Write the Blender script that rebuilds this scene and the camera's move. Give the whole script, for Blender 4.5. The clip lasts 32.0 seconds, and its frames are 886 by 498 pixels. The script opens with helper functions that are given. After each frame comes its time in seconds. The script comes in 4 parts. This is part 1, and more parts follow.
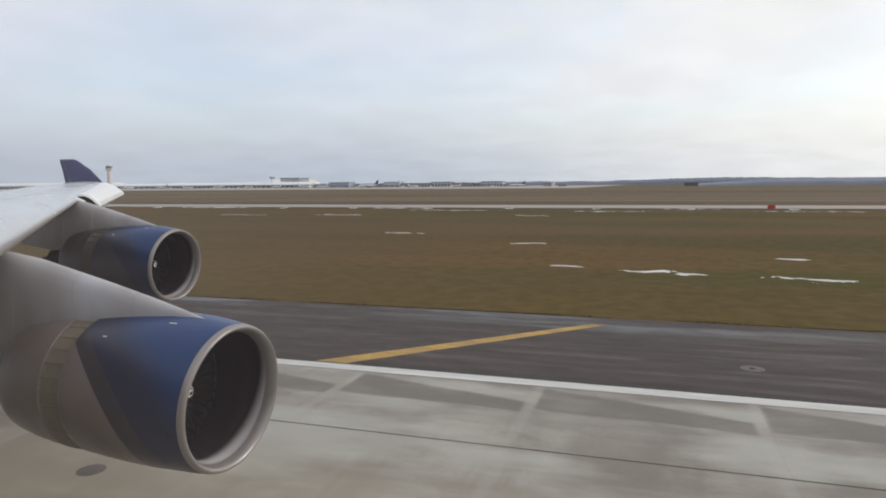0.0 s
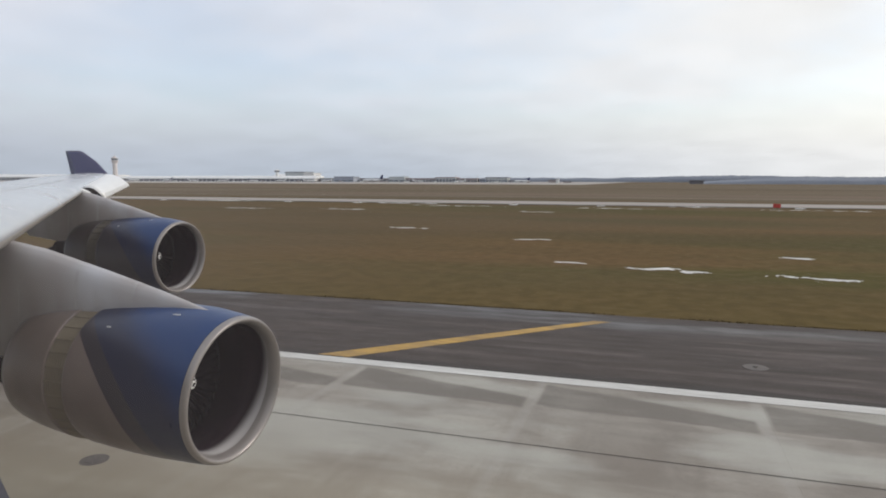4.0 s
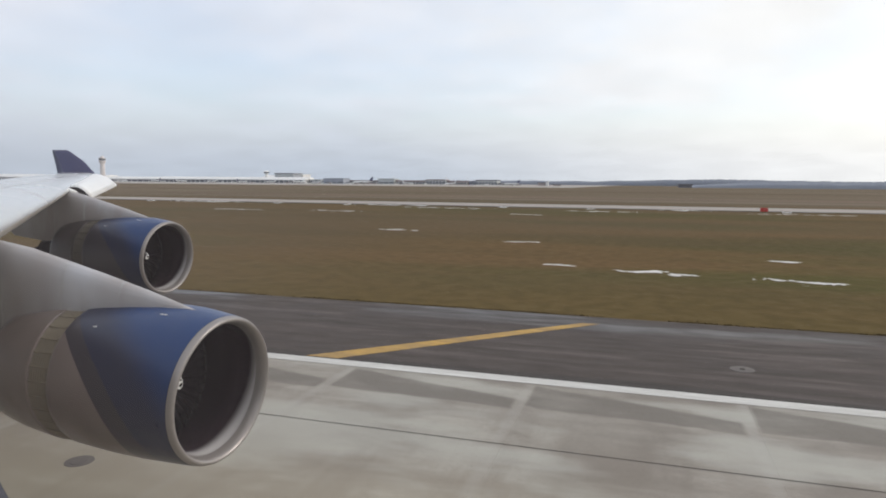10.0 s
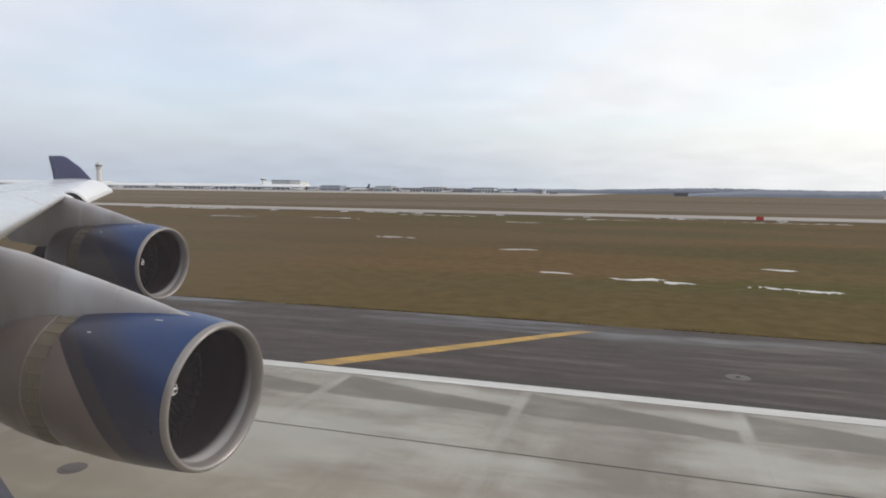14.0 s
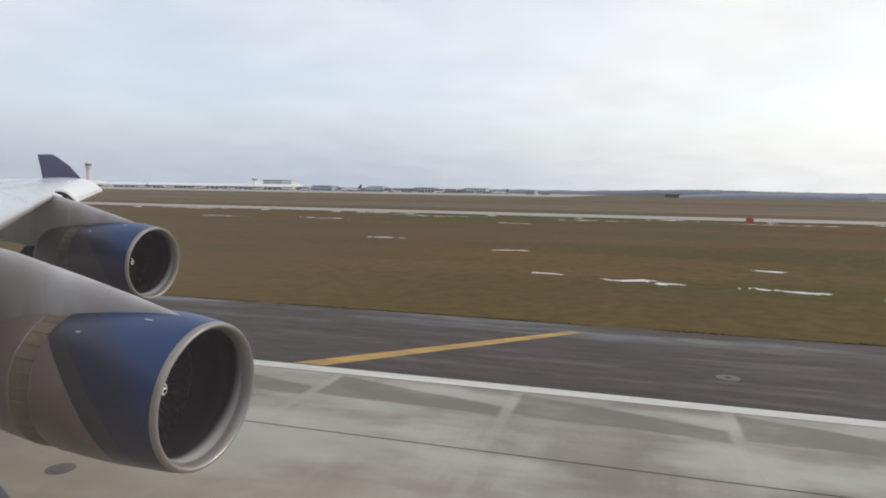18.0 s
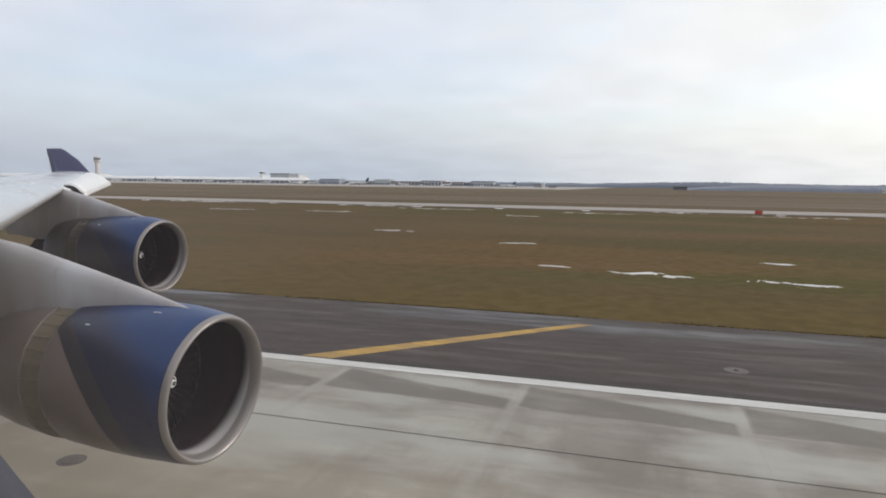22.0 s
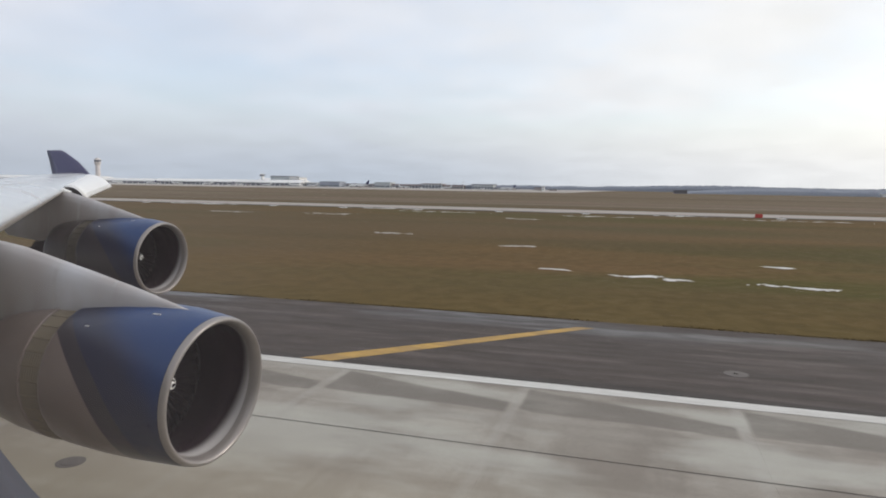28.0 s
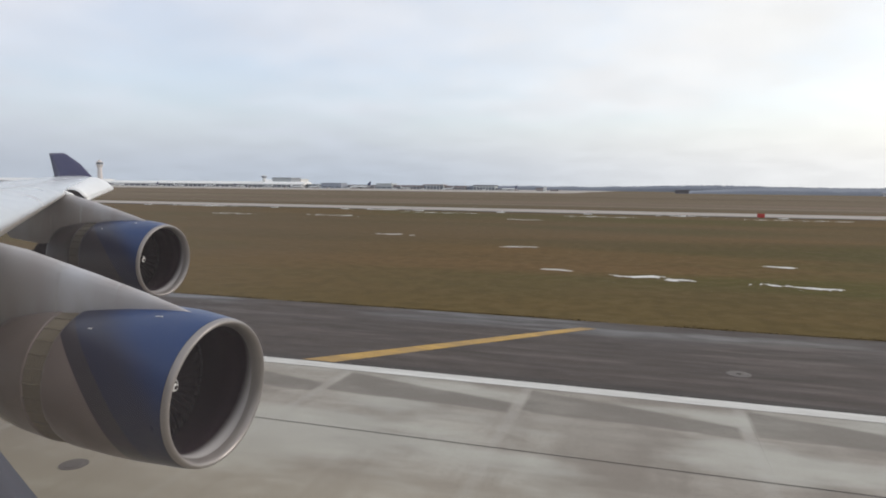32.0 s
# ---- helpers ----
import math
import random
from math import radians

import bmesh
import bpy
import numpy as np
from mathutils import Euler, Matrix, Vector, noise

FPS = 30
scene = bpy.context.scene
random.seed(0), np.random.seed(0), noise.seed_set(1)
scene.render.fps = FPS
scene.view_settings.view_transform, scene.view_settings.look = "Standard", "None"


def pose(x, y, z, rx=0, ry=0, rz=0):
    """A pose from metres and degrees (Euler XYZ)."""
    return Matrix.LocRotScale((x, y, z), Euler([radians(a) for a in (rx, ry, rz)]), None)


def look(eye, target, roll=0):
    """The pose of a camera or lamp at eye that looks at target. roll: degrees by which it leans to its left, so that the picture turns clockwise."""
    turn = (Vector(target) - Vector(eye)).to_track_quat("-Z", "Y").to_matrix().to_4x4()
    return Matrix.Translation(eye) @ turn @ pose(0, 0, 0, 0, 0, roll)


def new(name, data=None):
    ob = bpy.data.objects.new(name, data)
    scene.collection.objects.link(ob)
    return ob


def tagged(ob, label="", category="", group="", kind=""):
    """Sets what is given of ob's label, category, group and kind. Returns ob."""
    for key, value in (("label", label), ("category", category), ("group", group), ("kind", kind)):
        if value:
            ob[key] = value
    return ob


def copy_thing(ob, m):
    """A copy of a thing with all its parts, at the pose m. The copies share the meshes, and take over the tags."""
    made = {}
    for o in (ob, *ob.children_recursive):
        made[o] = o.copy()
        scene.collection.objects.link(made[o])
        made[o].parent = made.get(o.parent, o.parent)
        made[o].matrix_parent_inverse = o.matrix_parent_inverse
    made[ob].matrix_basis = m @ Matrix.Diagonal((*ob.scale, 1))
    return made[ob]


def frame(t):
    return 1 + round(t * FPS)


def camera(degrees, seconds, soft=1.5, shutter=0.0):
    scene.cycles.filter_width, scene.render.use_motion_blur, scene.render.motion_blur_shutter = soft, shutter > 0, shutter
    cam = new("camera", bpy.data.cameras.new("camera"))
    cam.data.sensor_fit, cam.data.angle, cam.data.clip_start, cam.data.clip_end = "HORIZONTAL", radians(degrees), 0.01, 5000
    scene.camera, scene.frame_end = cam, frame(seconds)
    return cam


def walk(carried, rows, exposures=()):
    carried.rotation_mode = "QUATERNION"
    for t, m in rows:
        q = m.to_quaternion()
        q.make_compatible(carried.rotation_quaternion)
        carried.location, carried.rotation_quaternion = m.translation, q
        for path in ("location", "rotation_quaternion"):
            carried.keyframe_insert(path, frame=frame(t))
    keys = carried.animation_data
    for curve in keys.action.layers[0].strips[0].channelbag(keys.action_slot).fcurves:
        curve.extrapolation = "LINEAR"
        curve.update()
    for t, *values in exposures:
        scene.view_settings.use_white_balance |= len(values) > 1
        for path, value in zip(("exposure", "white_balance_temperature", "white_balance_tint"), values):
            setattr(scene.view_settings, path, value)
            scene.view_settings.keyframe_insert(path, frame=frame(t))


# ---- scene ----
# ------------------------------------------------ camera and its way
LENS = 67.65
cam = camera(LENS, 32.0, soft=1.9)
PATH = [
    (0, -0.0284, -0.005, 5.9750, 84.450, 0.451, 17.671),
    (0.5, -0.0280, -0.005, 5.9720, 84.107, 0.353, 17.626),
    (1, -0.0294, -0.004, 5.9692, 83.744, 0.290, 17.421),
    (1.5, -0.0278, -0.003, 5.9588, 83.829, 0.166, 17.212),
    (2, -0.0280, -0.004, 5.9550, 83.860, 0.095, 17.140),
    (2.5, -0.0260, -0.004, 5.9510, 83.833, 0.066, 17.267),
    (3, -0.0252, -0.004, 5.9528, 83.918, 0.015, 17.472),
    (3.5, -0.0242, -0.005, 5.9552, 83.986, -0.034, 17.790),
    (4, -0.0240, -0.004, 5.9580, 84.055, -0.137, 18.071),
    (4.5, -0.0238, -0.004, 5.9608, 84.001, -0.158, 18.108),
    (6.5, -0.0232, -0.006, 5.9522, 83.851, -0.251, 17.332),
    (7, -0.0196, -0.008, 5.9498, 83.937, -0.140, 17.579),
    (7.5, -0.0170, -0.008, 5.9492, 83.764, -0.176, 17.877),
    (8, -0.0158, -0.009, 5.9470, 83.919, -0.117, 18.046),
    (8.5, -0.0148, -0.008, 5.9412, 84.102, -0.177, 18.090),
    (9, -0.0152, -0.006, 5.9388, 83.900, -0.269, 18.143),
    (9.5, -0.0142, -0.004, 5.9358, 84.091, -0.407, 17.796),
    (10, -0.0116, -0.005, 5.9322, 84.257, -0.476, 17.210),
    (10.5, -0.0080, -0.006, 5.9268, 84.385, -0.548, 16.628),
    (11, -0.0052, -0.007, 5.9210, 84.631, -0.618, 16.244),
    (11.5, -0.0036, -0.007, 5.9182, 84.662, -0.606, 16.308),
    (12, -0.0028, -0.007, 5.9152, 84.799, -0.627, 16.487),
    (12.5, -0.0042, -0.005, 5.9160, 84.675, -0.666, 16.693),
    (13, -0.0056, -0.005, 5.9166, 84.771, -0.692, 16.815),
    (13.5, -0.0038, -0.007, 5.9188, 84.966, -0.681, 16.925),
    (15.5, 0.0036, -0.006, 5.9054, 84.600, -0.943, 16.726),
    (16, 0.0052, -0.005, 5.9060, 84.592, -0.971, 16.487),
    (16.5, 0.0052, -0.006, 5.9032, 84.823, -0.973, 16.307),
    (17, 0.0044, -0.005, 5.9028, 84.753, -0.991, 16.142),
    (17.5, 0.0032, -0.006, 5.9050, 84.814, -0.963, 16.201),
    (18, 0.0014, -0.005, 5.9062, 84.975, -0.933, 16.242),
    (18.5, 0.0006, -0.005, 5.9070, 85.003, -0.790, 16.553),
    (19, -0.0014, -0.004, 5.9090, 84.938, -0.702, 16.748),
    (19.5, -0.0030, -0.003, 5.9110, 84.805, -0.642, 16.895),
    (20, -0.0048, -0.001, 5.9100, 84.801, -0.534, 17.121),
    (20.5, -0.0040, 0.000, 5.9086, 84.614, -0.648, 17.156),
    (21, -0.0024, 0.000, 5.9052, 84.414, -0.703, 17.052),
    (21.5, -0.0006, -0.002, 5.9008, 84.584, -0.667, 16.921),
    (22, -0.0006, -0.001, 5.8992, 84.366, -0.782, 16.850),
    (22.5, -0.0006, -0.001, 5.8998, 84.534, -0.771, 16.755),
    (23, -0.0012, -0.003, 5.9002, 84.683, -0.695, 16.749),
    (23.5, -0.0012, -0.002, 5.9020, 84.675, -0.685, 16.851),
    (24, 0.0004, -0.003, 5.9004, 84.635, -0.607, 16.822),
    (24.5, -0.0030, -0.000, 5.9026, 84.642, -0.742, 16.990),
    (25, -0.0062, 0.001, 5.9032, 84.556, -0.700, 17.182),
    (25.5, -0.0084, 0.001, 5.9048, 84.632, -0.711, 17.099),
    (26, -0.0098, 0.002, 5.9040, 84.761, -0.723, 17.146),
    (26.5, -0.0068, 0.002, 5.9018, 84.673, -0.802, 17.141),
    (28.5, 0.0020, 0.002, 5.8892, 84.615, -0.903, 16.791),
    (29, 0.0028, 0.002, 5.8910, 84.704, -0.867, 16.684),
    (29.5, 0.0022, 0.001, 5.8918, 84.678, -0.808, 16.518),
    (30, 0.0012, 0.000, 5.8942, 84.671, -0.769, 16.573),
    (30.5, 0.0022, -0.001, 5.8948, 84.850, -0.761, 16.684),
    (31, 0.0018, -0.001, 5.8964, 84.753, -0.732, 16.887),
    (31.5, 0.0032, -0.001, 5.8956, 84.814, -0.708, 16.925),
    (32, 0.0030, -0.002, 5.8962, 84.691, -0.670, 17.006),
]
walk(cam, [(t, pose(*p)) for t, *p in PATH], exposures=[(0.0, -0.05, 6500, 11), (8.0, -0.05, 6500, 11), (9.0, 0.06, 6500, 11), (12.5, 0.05, 6500, 11), (17.0, 0.02, 6500, 11), (22.0, 0.0, 6500, 11), (32.0, 0.0, 6500, 11)])

# ------------------------------------------------ sky and sun
SUN_ELEV, SUN_AZ = 32.0, 62.0      # azimuth from +y towards +x
w = bpy.data.worlds.new("world")
scene.world = w
w.use_nodes = True
nt = w.node_tree
nt.nodes.clear()


def node(tree, kind, **values):
    n = tree.nodes.new(kind)
    for k, v in values.items():
        n.inputs[k.replace("_", " ")].default_value = v
    return n


def math_node(tree, op, a, b=None, c=None, clamp=False):
    n = tree.nodes.new("ShaderNodeMath")
    n.operation, n.use_clamp = op, clamp
    for i, v in enumerate((a, b, c)):
        if v is None:
            continue
        if isinstance(v, (int, float)):
            n.inputs[i].default_value = v
        else:
            tree.links.new(v, n.inputs[i])
    return n.outputs[0]


def smooth(tree, v, lo, hi, out_lo=0.0, out_hi=1.0):
    n = tree.nodes.new("ShaderNodeMapRange")
    n.interpolation_type = "SMOOTHSTEP"
    tree.links.new(v, n.inputs[0])
    for i, x in zip((1, 2, 3, 4), (lo, hi, out_lo, out_hi)):
        n.inputs[i].default_value = x
    return n.outputs[0]


def mixed(tree, fac, a, b, how="MIX"):
    n = tree.nodes.new("ShaderNodeMix")
    n.data_type, n.blend_type = "RGBA", how
    for socket, v in ((n.inputs[0], fac), (n.inputs[6], a), (n.inputs[7], b)):
        if isinstance(v, (int, float)):
            socket.default_value = v
        elif isinstance(v, tuple):
            socket.default_value = (*v, 1) if len(v) == 3 else v
        else:
            tree.links.new(v, socket)
    return n.outputs[2]


sky = nt.nodes.new("ShaderNodeTexSky")
sky.sky_type, sky.sun_disc = "NISHITA", False
sky.sun_elevation, sky.sun_rotation = radians(SUN_ELEV), radians(SUN_AZ)
sky.air_density, sky.dust_density = 1.0, 2.0
coord = nt.nodes.new("ShaderNodeTexCoord")
sep = nt.nodes.new("ShaderNodeSeparateXYZ")
nt.links.new(coord.outputs["Generated"], sep.inputs[0])
sun_dir = Vector((math.sin(radians(SUN_AZ)) * math.cos(radians(SUN_ELEV)), math.cos(radians(SUN_AZ)) * math.cos(radians(SUN_ELEV)), math.sin(radians(SUN_ELEV))))
dot = nt.nodes.new("ShaderNodeVectorMath")
dot.operation = "DOT_PRODUCT"
nt.links.new(coord.outputs["Generated"], dot.inputs[0])
dot.inputs[1].default_value = sun_dir
near_sun = smooth(nt, dot.outputs["Value"], -0.05, 0.80)
# layers of thin cloud, flattened as they lie towards the horizon
flat = nt.nodes.new("ShaderNodeCombineXYZ")
over = math_node(nt, "ADD", math_node(nt, "MAXIMUM", sep.outputs[2], 0.0), 0.16)
nt.links.new(math_node(nt, "DIVIDE", sep.outputs[0], over), flat.inputs[0])
nt.links.new(math_node(nt, "DIVIDE", sep.outputs[1], over), flat.inputs[1])
cloud = node(nt, "ShaderNodeTexNoise", Scale=0.55, Detail=5.0, Roughness=0.55)
nt.links.new(flat.outputs[0], cloud.inputs[0])
cover = smooth(nt, cloud.outputs[0], 0.30, 0.62, 0.50, 0.97)
cover = math_node(nt, "MAXIMUM", cover, smooth(nt, sep.outputs[2], 0.22, 0.02))
fine = node(nt, "ShaderNodeTexNoise", Scale=2.6, Detail=5.0, Roughness=0.5)
nt.links.new(flat.outputs[0], fine.inputs[0])
shade = smooth(nt, fine.outputs[0], 0.25, 0.75, 0.95, 1.04)
low = smooth(nt, sep.outputs[2], 0.0, 0.16)
away = smooth(nt, dot.outputs["Value"], -0.85, -0.15)
white = mixed(nt, near_sun, mixed(nt, away, (0.27, 0.32, 0.42), (0.770, 0.808, 0.888)), (0.985, 0.98, 0.955))
sunward = smooth(nt, dot.outputs["Value"], 0.02, 0.80)
white = mixed(nt, low, mixed(nt, sunward, mixed(nt, away, (0.30, 0.33, 0.39), (0.500, 0.560, 0.645)), (0.98, 0.975, 0.955)), white)
bright = nt.nodes.new("ShaderNodeVectorMath")
bright.operation = "SCALE"
nt.links.new(white, bright.inputs[0])
nt.links.new(shade, bright.inputs["Scale"])
blue = nt.nodes.new("ShaderNodeVectorMath")
blue.operation = "SCALE"
nt.links.new(sky.outputs[0], blue.inputs[0])
blue.inputs["Scale"].default_value = 0.20
heaven = mixed(nt, cover, blue.outputs[0], bright.outputs[0])
bg = nt.nodes.new("ShaderNodeBackground")
bg.inputs[1].default_value = 1.0
nt.links.new(heaven, bg.inputs[0])
nt.links.new(bg.outputs[0], nt.nodes.new("ShaderNodeOutputWorld").inputs[0])

sun = new("sun", bpy.data.lights.new("sun", "SUN"))
sun.data.energy, sun.data.angle, sun.data.color = 1.08, radians(12), (1.0, 0.95, 0.88)
sun.matrix_world = look(sun_dir * 50, (0, 0, 0))

# ------------------------------------------------ materials


def material(name, rgb, rough=0.6, metal=0.0, grain=8.0, vary=0.12, stretch=(1, 1, 1), tone=None, bump=0.0, local=True, coarse=0.35, rand=0.0, blotch=0.1, coat=0.0, gloss=0.5):
    """Plain surface with fine grain, broad blotches, slight relief and tone from piece to piece. Returns material, tree, colour socket and shader."""
    m = bpy.data.materials.new(name)
    m.use_nodes = True
    t = m.node_tree
    bsdf = t.nodes["Principled BSDF"]
    bsdf.inputs["Roughness"].default_value, bsdf.inputs["Metallic"].default_value = rough, metal
    bsdf.inputs["Coat Weight"].default_value = coat
    bsdf.inputs["Specular IOR Level"].default_value = gloss
    if local:
        place = t.nodes.new("ShaderNodeTexCoord").outputs["Object"]
    else:
        place = t.nodes.new("ShaderNodeNewGeometry").outputs["Position"]
    mp = t.nodes.new("ShaderNodeMapping")
    mp.inputs["Scale"].default_value = stretch
    t.links.new(place, mp.inputs[0])
    n1 = node(t, "ShaderNodeTexNoise", Scale=grain, Detail=6.0, Roughness=0.6)
    n2 = node(t, "ShaderNodeTexNoise", Scale=coarse, Detail=3.0, Roughness=0.5)
    for n in (n1, n2):
        t.links.new(mp.outputs[0], n.inputs[0])
    tone = tone or tuple(c * 0.6 for c in rgb)
    col = mixed(t, smooth(t, n1.outputs[0], 0.3, 0.7, 0.0, vary * 2), rgb, tone)
    col = mixed(t, smooth(t, n2.outputs[0], 0.35, 0.65, 0.0, blotch * 2), col, tone)
    if rand:
        info = t.nodes.new("ShaderNodeObjectInfo")
        f = math_node(t, "MULTIPLY_ADD", info.outputs["Random"], 2 * rand, 1 - rand)
        sc = t.nodes.new("ShaderNodeVectorMath")
        sc.operation = "SCALE"
        t.links.new(col, sc.inputs[0])
        t.links.new(f, sc.inputs["Scale"])
        col = sc.outputs[0]
    t.links.new(col, bsdf.inputs["Base Color"])
    t.links.new(smooth(t, n1.outputs[0], 0.2, 0.8, max(0.02, rough - 0.08), min(1, rough + 0.08)), bsdf.inputs["Roughness"])
    if bump:
        b = node(t, "ShaderNodeBump", Strength=bump, Distance=0.02)
        t.links.new(n1.outputs[0], b.inputs["Height"])
        t.links.new(b.outputs[0], bsdf.inputs["Normal"])
    return m, t, col, bsdf


def world_xyz(t):
    s = t.nodes.new("ShaderNodeSeparateXYZ")
    t.links.new(t.nodes.new("ShaderNodeNewGeometry").outputs["Position"], s.inputs[0])
    return s.outputs


def local_xyz(t):
    s = t.nodes.new("ShaderNodeSeparateXYZ")
    t.links.new(t.nodes.new("ShaderNodeTexCoord").outputs["Object"], s.inputs[0])
    return s.outputs


def noise_at(t, scale, stretch, detail=4.0, shift=0.0):
    mp = t.nodes.new("ShaderNodeMapping")
    mp.inputs["Scale"].default_value, mp.inputs["Location"].default_value = stretch, (shift, shift * 0.7, 0)
    t.links.new(t.nodes.new("ShaderNodeNewGeometry").outputs["Position"], mp.inputs[0])
    n = node(t, "ShaderNodeTexNoise", Scale=scale, Detail=detail, Roughness=0.55)
    t.links.new(mp.outputs[0], n.inputs[0])
    return n.outputs[0]


# concrete: long smears of rubber and damp along the way of travel, a darker band on the outer row of slabs
CONCRETE, t, col, bsdf = material("concrete", (0.345, 0.322, 0.280), 0.75, grain=9, vary=0.10, bump=0.15, local=False, coarse=0.3, rand=0.07, gloss=0.25, tone=(0.21, 0.195, 0.175))
x, y, z = world_xyz(t)
streak = noise_at(t, 1.0, (0.10, 1.3, 1), 4)
col = mixed(t, smooth(t, streak, 0.42, 0.72, 0, 0.55), col, (0.20, 0.178, 0.155))
inner = smooth(t, y, 14.6, 14.2)
col = mixed(t, math_node(t, "MULTIPLY", inner, smooth(t, noise_at(t, 0.55, (0.35, 1, 1), 4, 7.0), 0.38, 0.62, 0.0, 0.45)), col, (0.20, 0.172, 0.146))
smear = noise_at(t, 0.55, (0.55, 0.8, 1), 5, 21.0)
col = mixed(t, smooth(t, smear, 0.47, 0.62, 0, 0.6), col, (0.165, 0.143, 0.122))
cross = noise_at(t, 0.5, (1.1, 0.16, 1), 4, 44.0)
col = mixed(t, math_node(t, "MULTIPLY", smooth(t, y, 16.5, 14.0, 0.35, 1.0), smooth(t, cross, 0.48, 0.62, 0, 0.72)), col, (0.185, 0.16, 0.135))
col = mixed(t, smooth(t, noise_at(t, 2.2, (0.5, 1.0, 1), 6, 51.0), 0.40, 0.70, 0, 0.35), col, (0.20, 0.18, 0.155))
pale = noise_at(t, 0.4, (0.3, 0.9, 1), 4, 31.0)
col = mixed(t, smooth(t, pale, 0.47, 0.62, 0, 0.6), col, (0.395, 0.392, 0.352))
edge = noise_at(t, 0.8, (0.5, 1, 1), 3, 3.0)
wob = math_node(t, "MULTIPLY_ADD", edge, 1.3, -0.65)
saw = math_node(t, "FRACT", math_node(t, "DIVIDE", math_node(t, "ADD", x, 103.0 - 2.97 + 0.85), 5.75))
# each slab of the outer row has a wedge of damp, tall at one joint and tapering to the next, with a scalloped lower edge
upper = math_node(t, "MULTIPLY_ADD", saw, -1.45, 18.98)
lower = math_node(t, "ADD", math_node(t, "MULTIPLY_ADD", saw, -0.30, 17.05), math_node(t, "MULTIPLY", wob, 0.55))
seam = smooth(t, math_node(t, "ABSOLUTE", math_node(t, "SUBTRACT", saw, 0.5)), 0.455, 0.495, 0, 0.2)
col = mixed(t, seam, col, (0.40, 0.39, 0.36))
above = math_node(t, "SUBTRACT", math_node(t, "ADD", upper, math_node(t, "MULTIPLY", wob, 0.25)), y)
below = math_node(t, "SUBTRACT", y, lower)
stain = math_node(t, "MULTIPLY", math_node(t, "MULTIPLY", smooth(t, above, -0.10, 0.16), smooth(t, below, -0.06, 0.06)), smooth(t, math_node(t, "ABSOLUTE", math_node(t, "SUBTRACT", saw, 0.5)), 0.485, 0.455))
col = mixed(t, math_node(t, "MULTIPLY", stain, smooth(t, edge, 0.3, 0.6, 0.55, 0.9)), col, (0.150, 0.135, 0.117))
col = mixed(t, smooth(t, math_node(t, "ADD", y, math_node(t, "MULTIPLY", wob, 0.06)), 18.98, 19.08, 0, 0.55), col, (0.12, 0.11, 0.095))
# paler and yellower towards the runway's middle: window glare painted into the concrete
col = mixed(t, smooth(t, y, 14.0, 9.0, 0, 0.5), col, (0.42, 0.375, 0.275))
t.links.new(col, bsdf.inputs["Base Color"])
SEALANT = material("sealant", (0.075, 0.07, 0.065), 0.8)[0]
ASPHALT, t, col, bsdf = material("asphalt", (0.084, 0.069, 0.060), 0.85, grain=14, vary=0.2, bump=0.25, local=False, coarse=0.25, gloss=0.25, tone=(0.044, 0.037, 0.036))
streak = noise_at(t, 1.0, (0.06, 1.6, 1), 5, 2.0)
col = mixed(t, smooth(t, streak, 0.40, 0.72, 0, 0.6), col, (0.046, 0.037, 0.034))
col = mixed(t, smooth(t, noise_at(t, 1.2, (0.10, 1.0, 1), 5, 9.0), 0.50, 0.68, 0, 0.7), col, (0.125, 0.104, 0.095))
t.links.new(col, bsdf.inputs["Base Color"])
x, y, z = world_xyz(t)
wet = math_node(t, "MULTIPLY", smooth(t, y, 25.5, 28.5), smooth(t, noise_at(t, 0.32, (0.22, 0.9, 1), 5, 12.0), 0.44, 0.66))
soft = smooth(t, noise_at(t, 2.0, (0.3, 1, 1), 3, 6.0), 0.3, 0.7, 0.78, 0.92)
t.links.new(math_node(t, "SUBTRACT", soft, math_node(t, "MULTIPLY", wet, 0.42)), bsdf.inputs["Roughness"])
t.links.new(math_node(t, "MULTIPLY_ADD", wet, 0.3, 0.22), bsdf.inputs["Specular IOR Level"])
col = mixed(t, smooth(t, noise_at(t, 1.6, (0.35, 1.0, 1), 6, 17.0), 0.38, 0.68, 0, 0.4), col, (0.036, 0.029, 0.026))
col = mixed(t, math_node(t, "MULTIPLY", wet, 0.5), col, (0.04, 0.04, 0.045))
col = mixed(t, smooth(t, y, 20.6, 19.8, 0, 0.55), col, (0.040, 0.038, 0.036))
t.links.new(col, bsdf.inputs["Base Color"])
TAXI = material("taxiway_concrete", (0.34, 0.31, 0.28), 0.8, grain=1.2, vary=0.15, local=False, coarse=0.06, stretch=(0.25, 1, 1), tone=(0.27, 0.25, 0.225), gloss=0.1)[0]
EDGE_BASE = material("weathered_base", (0.125, 0.11, 0.10), 0.8, grain=12, vary=0.25, tone=(0.09, 0.08, 0.075), blotch=0.3)[0]
APRON = material("apron_concrete", (0.38, 0.35, 0.32), 0.8, grain=0.4, vary=0.15, local=False, coarse=0.01, stretch=(0.25, 1, 1), gloss=0.1)[0]
PAINT_WHITE = material("white_marking", (0.66, 0.66, 0.63), 0.6, grain=4, vary=0.3, local=False, stretch=(0.25, 3, 1), tone=(0.36, 0.345, 0.32), blotch=0.22)[0]
PAINT_YELLOW = material("yellow_marking", (0.50, 0.29, 0.030), 0.6, grain=3, vary=0.3, local=False, stretch=(0.5, 1.6, 1), coarse=0.7, tone=(0.20, 0.125, 0.045), blotch=0.3)[0]
